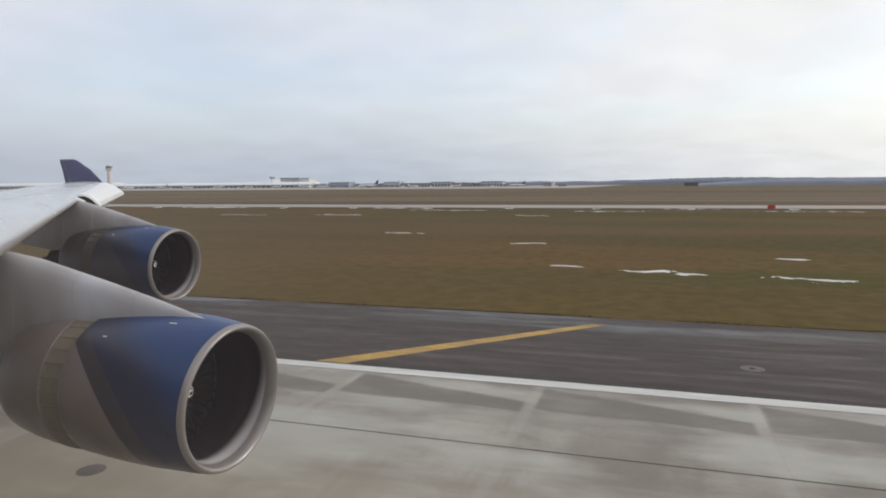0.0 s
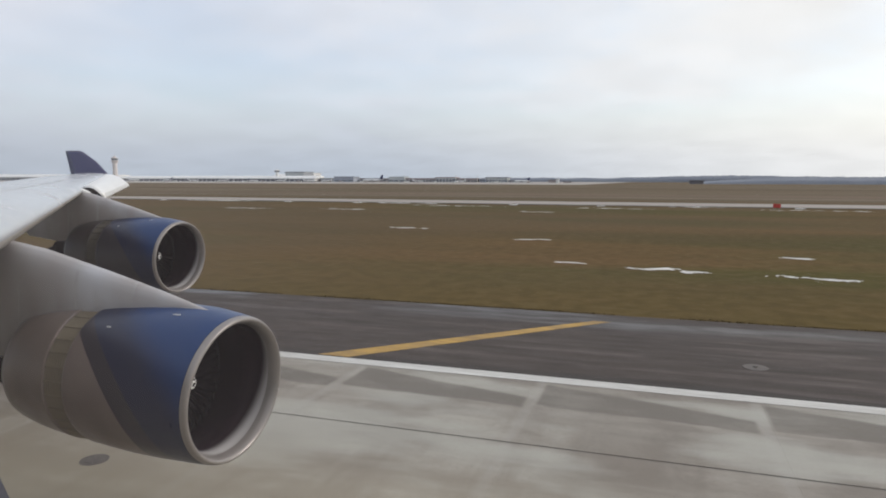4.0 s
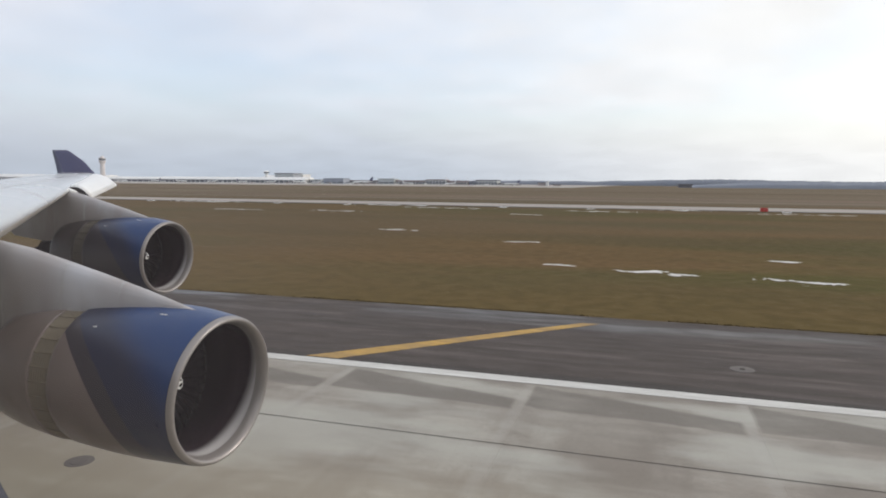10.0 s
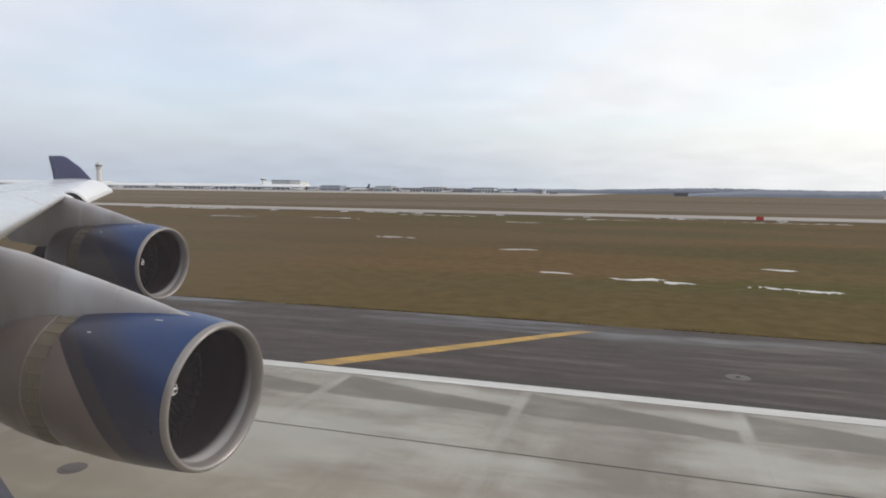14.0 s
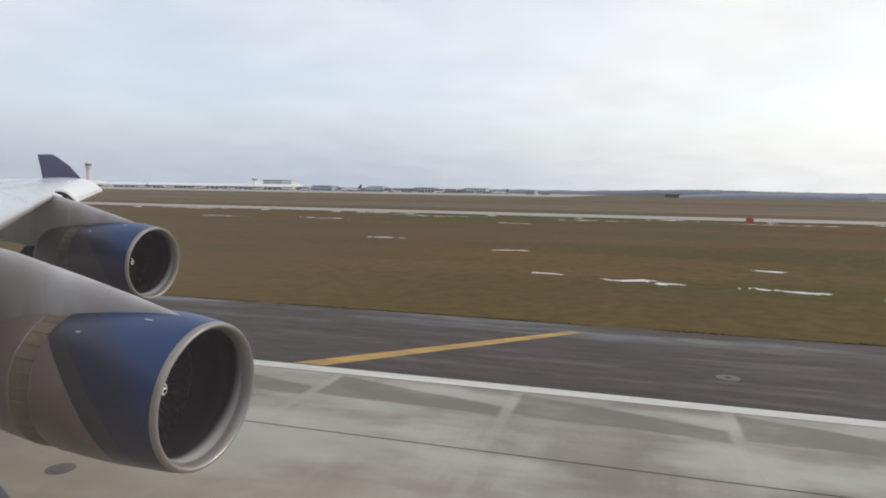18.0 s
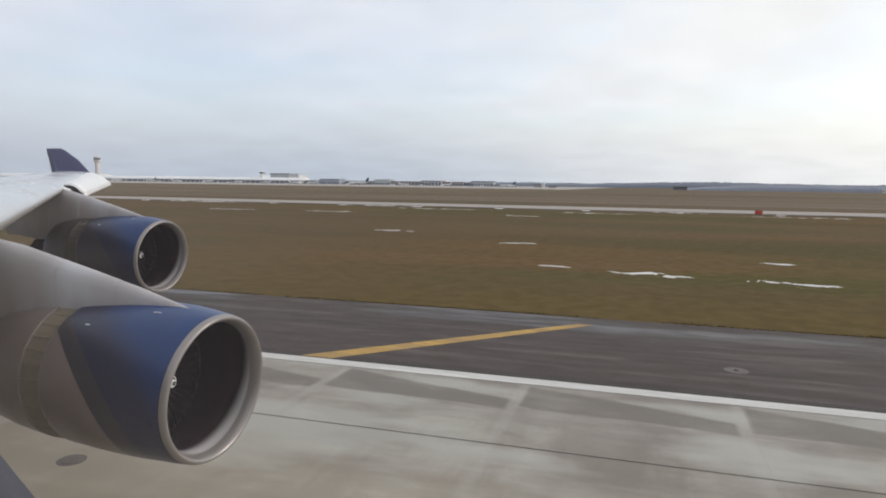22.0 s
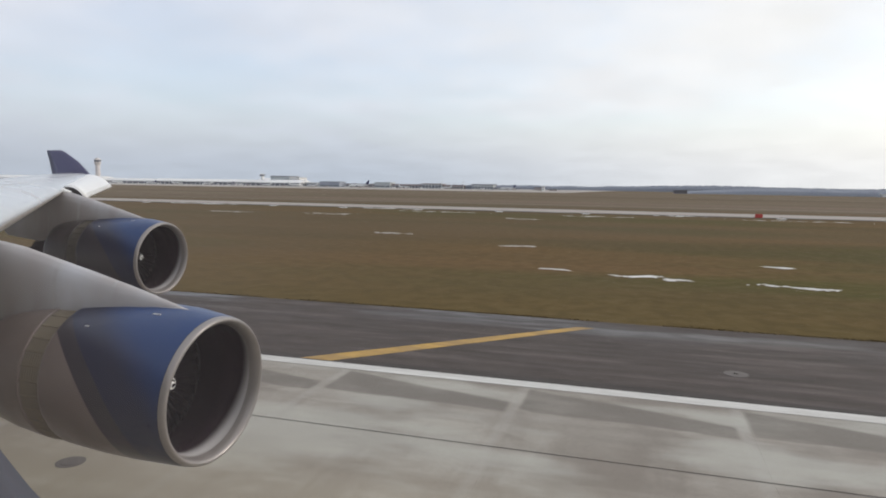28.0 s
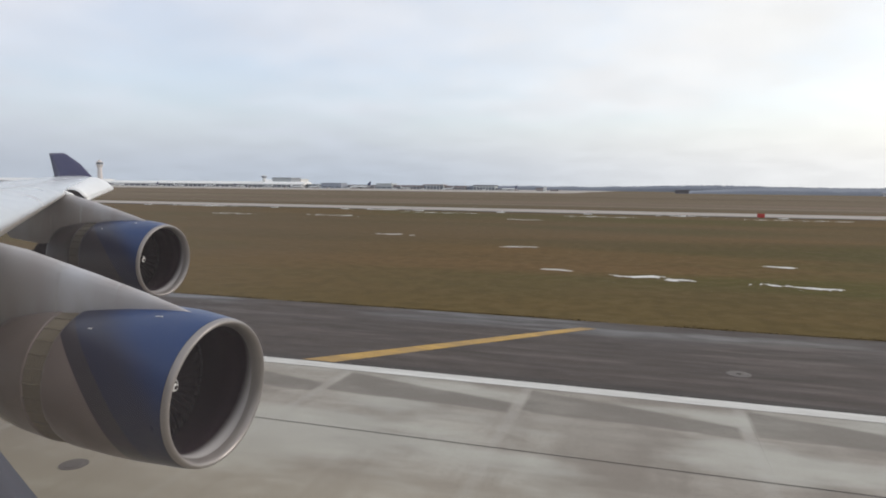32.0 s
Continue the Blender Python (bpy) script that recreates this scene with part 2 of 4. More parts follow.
GRASS, t, col, bsdf = material("grass", (0.127, 0.083, 0.035), 0.95, grain=2.4, vary=0.22, local=False, coarse=0.035, stretch=(0.8, 1, 1), tone=(0.075, 0.054, 0.024), bump=0.35, blotch=0.25, gloss=0.03)
mow = noise_at(t, 1.0, (0.014, 0.055, 1), 5, 4.0)
col = mixed(t, smooth(t, mow, 0.38, 0.62, 0, 0.65), col, (0.146, 0.088, 0.040))
green = smooth(t, noise_at(t, 1.0, (0.010, 0.035, 1), 5, 1.0), 0.46, 0.62, 0, 0.75)
col = mixed(t, green, col, (0.064, 0.068, 0.019))
dull = smooth(t, noise_at(t, 1.0, (0.012, 0.045, 1), 6, 33.0), 0.48, 0.66, 0, 0.6)
col = mixed(t, dull, col, (0.080, 0.060, 0.030))
x, y, z = world_xyz(t)
col = mixed(t, smooth(t, y, 48.0, 30.0, 0, 0.5), col, (0.092, 0.074, 0.024))
speck = noise_at(t, 0.9, (1.0, 1.0, 1), 8, 5.0)
col = mixed(t, smooth(t, speck, 0.38, 0.54, 0.4, 0), col, (0.066, 0.047, 0.020))
col = mixed(t, smooth(t, speck, 0.5, 0.72, 0, 0.35), col, (0.135, 0.105, 0.055))
belts = noise_at(t, 1.0, (0.0022, 0.0055, 1), 6, 8.0)
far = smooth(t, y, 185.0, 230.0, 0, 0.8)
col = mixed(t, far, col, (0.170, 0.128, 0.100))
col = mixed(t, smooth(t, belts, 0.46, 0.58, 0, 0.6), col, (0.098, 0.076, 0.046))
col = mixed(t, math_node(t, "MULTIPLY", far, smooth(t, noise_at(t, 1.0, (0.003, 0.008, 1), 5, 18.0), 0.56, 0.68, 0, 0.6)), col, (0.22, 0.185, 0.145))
bands = noise_at(t, 1.0, (0.0006, 0.016, 1), 3, 27.0)
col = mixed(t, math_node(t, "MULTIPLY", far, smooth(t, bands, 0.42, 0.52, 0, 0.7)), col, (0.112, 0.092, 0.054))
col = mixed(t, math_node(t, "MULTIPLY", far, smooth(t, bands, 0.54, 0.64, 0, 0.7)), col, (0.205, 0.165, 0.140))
t.links.new(col, bsdf.inputs["Base Color"])
SNOW = material("snow", (0.70, 0.695, 0.68), 0.75, gloss=0.1, grain=3, vary=0.25, local=False, tone=(0.42, 0.40, 0.37), blotch=0.2)[0]
PAINT_GREY = material("grey_aircraft_paint", (0.45, 0.455, 0.485), 0.42, grain=2.6, vary=0.16, stretch=(1.0, 1, 0.5), coarse=0.6, tone=(0.29, 0.262, 0.248), blotch=0.4, gloss=0.35)[0]
PYLON_SEAM = material("pale_sealant", (0.41, 0.40, 0.405), 0.5, grain=5, vary=0.2)[0]
WING_SKIN = material("wing_skin", (0.50, 0.515, 0.53), 0.22, 0.15, grain=2.5, vary=0.08, stretch=(0.4, 0.4, 1), coarse=0.5, tone=(0.42, 0.42, 0.42))[0]
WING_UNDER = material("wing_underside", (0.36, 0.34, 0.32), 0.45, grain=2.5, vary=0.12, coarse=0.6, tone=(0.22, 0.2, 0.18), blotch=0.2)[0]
WHITE_PAINT = material("white_aircraft_paint", (0.78, 0.78, 0.77), 0.35, grain=2, vary=0.06, coarse=0.6)[0]
WINGLET_BLUE = material("winglet_blue", (0.045, 0.045, 0.115), 0.35, grain=3, vary=0.1)[0]
LIP = material("polished_lip", (0.25, 0.235, 0.228), 0.36, 0.4, grain=6, vary=0.15, tone=(0.31, 0.28, 0.265), blotch=0.2)[0]
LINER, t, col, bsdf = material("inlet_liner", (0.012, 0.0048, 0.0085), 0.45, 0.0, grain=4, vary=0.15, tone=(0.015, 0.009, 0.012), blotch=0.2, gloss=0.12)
# light falling in at the mouth, most at the bottom, is painted pale
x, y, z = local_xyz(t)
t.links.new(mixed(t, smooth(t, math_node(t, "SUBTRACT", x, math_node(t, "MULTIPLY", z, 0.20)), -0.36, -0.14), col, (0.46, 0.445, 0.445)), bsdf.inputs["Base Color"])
FAN_METAL = material("fan_metal", (0.0060, 0.0032, 0.0048), 0.85, grain=5, vary=0.2, gloss=0.06)[0]
DARK = material("dark_cavity", (0.014, 0.012, 0.014), 0.7)[0]
RUBBER = material("rubber", (0.03, 0.03, 0.03), 0.8)[0]
SWIRL = material("white_swirl", (0.85, 0.85, 0.85), 0.4)[0]


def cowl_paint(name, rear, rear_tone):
    """Three swept bands of blue before a plain rear: navy, mid blue, and bright blue fading in towards the upper lip as
    painted skylight.
    """
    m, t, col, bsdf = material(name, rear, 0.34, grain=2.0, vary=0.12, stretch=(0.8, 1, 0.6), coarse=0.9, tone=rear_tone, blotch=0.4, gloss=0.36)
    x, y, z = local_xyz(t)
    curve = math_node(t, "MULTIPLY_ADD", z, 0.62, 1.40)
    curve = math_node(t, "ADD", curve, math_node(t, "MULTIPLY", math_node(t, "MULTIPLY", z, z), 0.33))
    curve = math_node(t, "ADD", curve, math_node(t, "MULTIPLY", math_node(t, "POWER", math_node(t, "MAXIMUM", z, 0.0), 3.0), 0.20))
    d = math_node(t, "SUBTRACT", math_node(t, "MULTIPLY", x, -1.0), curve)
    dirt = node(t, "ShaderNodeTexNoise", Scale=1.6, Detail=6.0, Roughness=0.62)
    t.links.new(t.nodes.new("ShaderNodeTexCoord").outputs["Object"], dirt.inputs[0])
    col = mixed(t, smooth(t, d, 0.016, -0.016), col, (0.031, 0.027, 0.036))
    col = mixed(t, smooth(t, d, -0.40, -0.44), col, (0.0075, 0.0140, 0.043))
    # light from above put into the blue, strongest on the upper front
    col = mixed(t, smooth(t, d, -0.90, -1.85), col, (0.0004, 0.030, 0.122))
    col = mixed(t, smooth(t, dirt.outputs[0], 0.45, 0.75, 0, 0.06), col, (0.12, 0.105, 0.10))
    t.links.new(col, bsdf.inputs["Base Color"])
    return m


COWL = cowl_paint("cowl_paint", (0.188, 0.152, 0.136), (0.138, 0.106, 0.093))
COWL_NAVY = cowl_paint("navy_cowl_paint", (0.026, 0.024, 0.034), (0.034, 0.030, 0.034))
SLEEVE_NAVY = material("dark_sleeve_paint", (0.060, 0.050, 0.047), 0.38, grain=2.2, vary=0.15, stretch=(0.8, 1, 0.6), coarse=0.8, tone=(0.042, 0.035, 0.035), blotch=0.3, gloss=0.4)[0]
SLEEVE = material("sleeve_paint", (0.225, 0.186, 0.168), 0.36, grain=2.2, vary=0.15, stretch=(0.8, 1, 0.6), coarse=0.8, tone=(0.148, 0.115, 0.098), blotch=0.3, gloss=0.4)[0]
CASCADE = material("cascade_alloy", (0.205, 0.172, 0.118), 0.6, grain=6, vary=0.25, tone=(0.185, 0.150, 0.100), blotch=0.3)[0]
CASCADE_DULL = material("dark_cascade_alloy", (0.085, 0.073, 0.050), 0.6, grain=6, vary=0.25, tone=(0.055, 0.048, 0.038), blotch=0.3)[0]
# walls, dark roofs and glazing set lighter: distance haze put into their colours
WALL = material("terminal_wall", (0.58, 0.58, 0.59), 0.7, grain=0.3, vary=0.12, coarse=0.05)[0]
WALL_BROWN = material("brown_wall", (0.40, 0.355, 0.34), 0.8, grain=0.3, vary=0.12, coarse=0.05)[0]
WALL_GREEN = material("grey_green_wall", (0.50, 0.53, 0.54), 0.7, grain=0.3, vary=0.1, coarse=0.05)[0]
ROOF_WHITE = material("white_roof", (0.74, 0.74, 0.73), 0.6, grain=0.2, vary=0.08, coarse=0.03)[0]
WALL_BLUE = material("blue_grey_wall", (0.36, 0.39, 0.45), 0.7, grain=0.3, vary=0.1, coarse=0.05)[0]
ROOF_BROWN = material("brown_roof", (0.32, 0.265, 0.265), 0.8, grain=0.3, vary=0.12, coarse=0.05)[0]
ROOF_DARK = material("dark_roof", (0.19, 0.185, 0.20), 0.8, grain=0.3, vary=0.1)[0]
GLASS = material("dark_glazing", (0.20, 0.215, 0.24), 0.25, grain=0.5, vary=0.1)[0]
STEEL_BLUE = material("blue_grey_panel", (0.115, 0.14, 0.165), 0.6, 0.2, grain=0.6, vary=0.12, coarse=0.1, rand=0.08)[0]
# blue-grey instead of bare brown: aerial haze is put into the colour
WOODS = material("hazed_woods", (0.290, 0.308, 0.345), 0.95, grain=0.05, vary=0.15, coarse=0.006, local=False, tone=(0.205, 0.230, 0.285))[0]
TOWER = material("tower_concrete", (0.66, 0.62, 0.61), 0.8, grain=0.3, vary=0.08)[0]
RED = material("red_panel", (0.50, 0.05, 0.04), 0.5)[0]
SIGN_YELLOW = material("yellow_panel", (0.55, 0.34, 0.05), 0.5)[0]
BLACK = material("black_panel", (0.02, 0.02, 0.02), 0.6)[0]
CABIN = material("cabin_panel", (0.035, 0.037, 0.055), 0.6, grain=20, vary=0.1)[0]

PANE = bpy.data.materials.new("dusty_acrylic")
PANE.use_nodes = True
t = PANE.node_tree
t.nodes.clear()
clear = t.nodes.new("ShaderNodeBsdfTransparent")
clear.inputs[0].default_value = (0.985, 0.99, 0.985, 1)
film = t.nodes.new("ShaderNodeBsdfTranslucent")
film.inputs[0].default_value = (0.80, 0.735, 0.755, 1)
dust = node(t, "ShaderNodeTexNoise", Scale=14.0, Detail=4.0, Roughness=0.6)
t.links.new(t.nodes.new("ShaderNodeTexCoord").outputs["Object"], dust.inputs[0])
px_, py_, pz_ = local_xyz(t)
# thin dust all over; the added veil at the rear lower corner imitates glare
corner = math_node(t, "ADD", math_node(t, "MULTIPLY", px_, -1.0), math_node(t, "MULTIPLY_ADD", pz_, -0.35, 0.35 * 5.95))
dust_and_glare = math_node(t, "ADD", smooth(t, dust.outputs[0], 0.3, 0.75, 0.007, 0.017), smooth(t, corner, 0.050, 0.130, 0.0, 0.030))
mix = t.nodes.new("ShaderNodeMixShader")
t.links.new(dust_and_glare, mix.inputs[0])
t.links.new(clear.outputs[0], mix.inputs[1])
t.links.new(film.outputs[0], mix.inputs[2])
t.links.new(mix.outputs[0], t.nodes.new("ShaderNodeOutputMaterial").inputs[0])

# ------------------------------------------------ mesh helpers


def part(name, bm, mat, parent=None, label="", smooth_shade=False, at=None):
    me = bpy.data.meshes.new(name)
    bm.to_mesh(me)
    bm.free()
    if smooth_shade:
        for p in me.polygons:
            p.use_smooth = True
    for mm in (mat if isinstance(mat, (list, tuple)) else [mat]):
        me.materials.append(mm)
    ob = new(name, me)
    if at is not None:
        ob.matrix_basis = at
    if parent is not None:
        ob.parent = parent
    if label:
        ob["label"] = label
    return ob


def thing(name, label, category, group="", kind="", at=None):
    ob = new(name)
    if at is not None:
        ob.matrix_basis = at
    return tagged(ob, label, category, group, kind)


def box(bm, x0, x1, y0, y1, z0, z1, bevel=0.0):
    vs = [bm.verts.new((x, y, z)) for x in (x0, x1) for y in (y0, y1) for z in (z0, z1)]
    fs = [bm.faces.new([vs[i] for i in f]) for f in ((0, 1, 3, 2), (4, 6, 7, 5), (0, 4, 5, 1), (2, 3, 7, 6), (0, 2, 6, 4), (1, 5, 7, 3))]
    if bevel:
        bmesh.ops.bevel(bm, geom=list({e for f in fs for e in f.edges}), offset=bevel, segments=2, affect="EDGES", profile=0.5)
    return bm


def loft(bm, rings, close=True, cap=True):
    """Skin through rings of equally many points."""
    made = [[bm.verts.new(p) for p in r] for r in rings]
    n = len(made[0])
    for a, b in zip(made, made[1:]):
        for i in range(n if close else n - 1):
            j = (i + 1) % n
            bm.faces.new((a[i], a[j], b[j], b[i]))
    if cap and close:
        bm.faces.new(made[0][::-1])
        bm.faces.new(made[-1])
    bmesh.ops.recalc_face_normals(bm, faces=bm.faces[:])
    return bm


def revolve(bm, profile, n=72, shear=None, cap=False, lift=None):
    """Turn (s, r) round the x axis, s counted aft; shear(s) leans the ring forward at its top."""
    rings = []
    for s, r in profile:
        k = shear(s) if shear else 0.0
        up = lift(s) if lift else 0.0
        rings.append([(-s + k * r * math.sin(a), r * math.cos(a), up + r * math.sin(a)) for a in (2 * math.pi * i / n for i in range(n))])
    return loft(bm, rings, True, cap)


def tube(bm, a, b, r0, r1, n=12):
    a, b = Vector(a), Vector(b)
    q = (b - a).to_track_quat("Z", "Y")
    return loft(bm, [[c + q @ Vector((r * math.cos(t), r * math.sin(t), 0)) for t in (2 * math.pi * i / n for i in range(n))] for c, r in ((a, r0), (b, r1))])


B = bmesh.new

# ------------------------------------------------ ground and pavements
GX0, GX1, GY0, GY1 = -4800, 4800, -1500, 4800
bm = B()
xs = [GX0, -2000, -800, -300, -100, 0, 100, 300, 800, 2000, GX1]
ys = [GY0, -400, -100, -27, 29.8, 60, 125, 300, 700, 1500, 2600, GY1]
grid = [[bm.verts.new((x, y, -0.05 if GY0 <= y else 0)) for y in ys] for x in xs]
for i in range(len(xs) - 1):
    for j in range(len(ys) - 1):
        bm.faces.new((grid[i][j], grid[i + 1][j], grid[i + 1][j + 1], grid[i][j + 1]))
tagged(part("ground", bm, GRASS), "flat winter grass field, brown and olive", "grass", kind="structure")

SLAB_X, JOINT_Y = 5.75, (-26.0, -20.25, -14.5, -8.75, -3.0, 2.75, 8.55, 14.33, 19.70)
X_SHIFT = 2.97
bed = part("runway", box(B(), -1500, 1500, -26.05, 19.72, -0.4, -0.012), SEALANT)
tagged(bed, "grey concrete runway with dark sealed joints", "runway", kind="structure")
shoulder = part("shoulder", box(B(), -1500, 1500, 19.73, 29.85, -0.4, 0.0), ASPHALT)
tagged(shoulder, "dark weathered asphalt runway shoulder", "road", kind="structure")
soil = part("shoulder_edge", box(B(), -1500, 1500, 29.86, 30.0, -0.3, -0.035), SEALANT)
tagged(soil, "dark soil edge between asphalt and grass", "soil", kind="structure")
taxi = part("taxiway", box(B(), -1600, 1600, 167.0, 190.0, -0.4, 0.0), TAXI)
tagged(taxi, "pale concrete taxiway across the grass", "road", kind="structure")
verge = part("taxiway_shoulder", box(B(), -1600, 1600, 163.5, 166.98, -0.4, -0.006), ASPHALT)
tagged(verge, "narrow dark asphalt taxiway shoulder", "road", kind="structure")
apron = part("apron", box(B(), -4200, -105, 940.0, 3800.0, -0.4, 0.0), APRON)
tagged(apron, "wide pale concrete apron before the terminal", "pavement", kind="structure")

line = part("edge_line", box(B(), -1500, 1500, 19.11, 19.69, -0.02, 0.006), PAINT_WHITE)
tagged(line, "worn white runway edge line", "road marking", kind="structure")


def stripe(points, mat, name, label, z=0.007):
    bm = B()
    lo, hi = [bm.verts.new((x, y, -0.02)) for x, y in points], [bm.verts.new((x, y, z)) for x, y in points]
    bm.faces.new(hi)
    for i in range(len(points)):
        j = (i + 1) % len(points)
        bm.faces.new((lo[i], lo[j], hi[j], hi[i]))
    bmesh.ops.recalc_face_normals(bm, faces=bm.faces[:])
    return tagged(part(name, bm, mat), label, "road marking", kind="structure")


for k in range(-6, 7):
    x0 = -11.0 + 30.0 * k
    stripe([(x0, 19.80), (x0 + 1.15, 19.80), (x0 + 9.2, 28.35), (x0 + 8.5, 28.35)], PAINT_YELLOW, "shoulder_marking", "worn yellow diagonal stripe on the asphalt shoulder")
for x0 in (-84.0, 34.0):
    stripe([(x0, 3.2), (x0 + 45.7, 3.2), (x0 + 45.7, 12.4), (x0, 12.4)], PAINT_WHITE, "touchdown_marking", "broad white painted bar on the runway")

# ------------------------------------------------ aircraft
plane = thing("airliner", "four-engined airliner with grey and blue nacelles on the runway", "airplane", at=pose(0, 0, 0))


def leading(y):
    return -19.04 - 0.885 * (y - 18.0), 5.54 + 0.0585 * (y - 18.0)


def chord(y):
    return float(np.interp(y, (0, 9, 18, 27, 28.6, 29.3), (17.0, 11.4, 7.9, 5.0, 4.2, 3.0)))


def section(y, lift=0.0):
    """A closed wing section at span y, with its upper side first."""
    xl, zl = leading(y)
    if y > 28.6:
        xl -= (y - 28.6) * 0.9
    c = chord(y)
    pts = []
    us = [0.5 - 0.5 * math.cos(math.pi * i / 14) for i in range(15)]
    thick = float(np.interp(y, (0, 10, 29.3), (0.13, 0.105, 0.075)))
    for side in (1, -1):
        for u in (us if side > 0 else us[::-1][1:-1]):
            h = 5 * thick * (0.2969 * math.sqrt(u) - 0.126 * u - 0.3516 * u * u + 0.2843 * u ** 3 - 0.1036 * u ** 4)
            camber = -0.012 * u * c
            pts.append((xl - u * c, y, zl + camber + (h if side > 0 else -h * 0.9) * c + lift))
    return pts


bm = loft(B(), [section(y) for y in (0.1, 3, 6, 9, 12, 15, 18, 21, 24, 27, 28.6, 29.1, 29.3)])
bm.faces.ensure_lookup_table()
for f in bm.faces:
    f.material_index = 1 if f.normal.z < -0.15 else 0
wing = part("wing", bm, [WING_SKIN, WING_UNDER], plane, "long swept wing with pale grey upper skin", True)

for u0, y0, y1 in ((0.16, 6.0, 28.4), (0.62, 6.0, 27.5), (0.74, 6.0, 24.0)):
    bm, last = B(), None
    for k in range(24):
        y = y0 + (y1 - y0) * k / 23
        up = section(y)[:15]
        pair = []
        for u in (u0, u0 + 0.03 / chord(y)):
            xs_, zs_ = [p[0] for p in up][::-1], [p[2] for p in up][::-1]
            xq = leading(y)[0] - u * chord(y)
            pair.append(bm.verts.new((xq, y, float(np.interp(xq, xs_, zs_)) + 0.004)))
        if last:
            bm.faces.new((last[0], last[1], pair[1], pair[0]))
        last = pair
    part("skin_seam", bm, WING_UNDER, wing, "thin grey skin seam")
rings = []
for k in range(9):
    u = k / 8
    r = 0.16 * math.sin(math.pi * min(1.0, 0.06 + 0.94 * u)) ** 0.7 + 0.005
    rings.append([(-18.75 - 1.5 * u, 18.0 + r * math.cos(a), 5.50 + 0.16 * u + 0.75 * r * math.sin(a)) for a in (2 * math.pi * i / 14 for i in range(14))])
part("pylon_fairing", loft(B(), rings), WHITE_PAINT, wing, "small pale fairing over the pylon", True)

# drooped leading-edge flap between the outboard pylon and the tip
rings = []
for k in range(13):
    f = k / 12
    y = 18.65 + f * 10.1
    xl, zl = leading(y)
    dx, dz = 0.80 + 0.55 * f, -0.20 - 0.26 * f
    back = (xl - 0.25, zl + 0.10 - 0.02 * f)
    nose = (xl + dx, zl + dz)
    ring = []
    for i in range(9):
        u = i / 8
        bulge = 0.15 * math.sin(math.pi * u)
        ring.append((back[0] + (nose[0] - back[0]) * u + bulge * 0.35, y, back[1] + (nose[1] - back[1]) * u + bulge))
    for i in range(5):
        a = math.pi * (i + 0.5) / 5
        ring.append((nose[0] + 0.05 * math.sin(a) - 0.02, y, nose[1] - 0.07 + 0.07 * math.cos(a)))
    for i in range(5):
        u = 1 - (i + 1) / 6
        ring.append((back[0] + (nose[0] - 0.12 - back[0]) * u, y, back[1] - 0.13 + (nose[1] - back[1]) * u + 0.06 * math.sin(math.pi * u)))
    rings.append(ring)
flap = part("leading_edge_flap", loft(B(), rings), WHITE_PAINT, wing, "drooped white leading-edge flap", True)
r0 = [Vector(p) for p in rings[0]]
mid = sum(r0, Vector()) / len(r0)
# thin dark plate on the flap end imitates the shade inside it
part("flap_end_cavity", loft(B(), [[mid + (p - mid) * 0.8 + Vector((0, -0.02 - d, 0)) for p in r0] for d in (0.0, 0.015)]), DARK, wing, "dark plate standing in for the shaded hollow of the flap end")

# winglet
def fin(x_front, x_back, y, z, t):
    c = x_front - x_back
    out = []
    for side in (1, -1):
        for u in ([0, 0.05, 0.2, 0.45, 0.75, 1.0] if side > 0 else [0.75, 0.45, 0.2, 0.05]):
            out.append((x_front - u * c, y + side * t * math.sin(math.pi * min(1, u * 0.9 + 0.02)) ** 0.7, z))
    return out


part("winglet", loft(B(), [fin(-28.45, -31.6, 28.95, 6.02, 0.10), fin(-28.85, -31.5, 29.02, 6.25, 0.09), fin(-29.9, -31.95, 29.3, 6.95, 0.07), fin(-31.0, -32.35, 29.55, 7.45, 0.05), fin(-31.35, -32.4, 29.6, 7.58, 0.03)]), WINGLET_BLUE, plane, "dark blue upswept winglet", True)

# ------------------------------------------------ engines
COWL_PROFILE = [(0.105, 1.190), (0.15, 1.199), (0.35, 1.222), (0.7, 1.250), (1.1, 1.265), (1.6, 1.262), (2.0, 1.245), (2.3, 1.228), (2.41, 1.222), (2.43, 1.216), (2.43, 1.135), (2.30, 1.130)]
SLEEVE_PROFILE = [(2.92, 1.13), (2.86, 1.18), (2.875, 1.202), (2.93, 1.199), (3.2, 1.175), (3.6, 1.130), (3.95, 1.065), (4.05, 1.035), (4.05, 1.010), (3.4, 1.06)]
LIP_PROFILE = [(0.105, 1.190), (0.07, 1.185), (0.035, 1.175), (0.010, 1.157), (0.0, 1.135), (0.012, 1.113), (0.05, 1.087), (0.12, 1.063), (0.20, 1.050)]
LINER_PROFILE = [(0.20, 1.050), (0.36, 1.040), (0.55, 1.043), (0.56, 1.033), (0.8, 1.045), (1.1, 1.075), (1.28, 1.085)]


def lean(s):
    return 0.07 * max(0.0, 1 - s / 1.2)


def rise(s):
    """The cowl stands a little higher than its lip."""
    return 0.045 * min(1.0, max(0.0, s - 0.05) / 0.7)


def ring_of(first, count, parent, up=0.0, phase=0.0):
    """Copies of a part on one mesh, set round the engine's axis."""
    for k in range(count):
        ob = first if k == 0 else new(first.name.split(".")[0], first.data)
        ob.parent = parent
        ob.matrix_basis = pose(0, 0, up, 360.0 * (k + phase) / count)


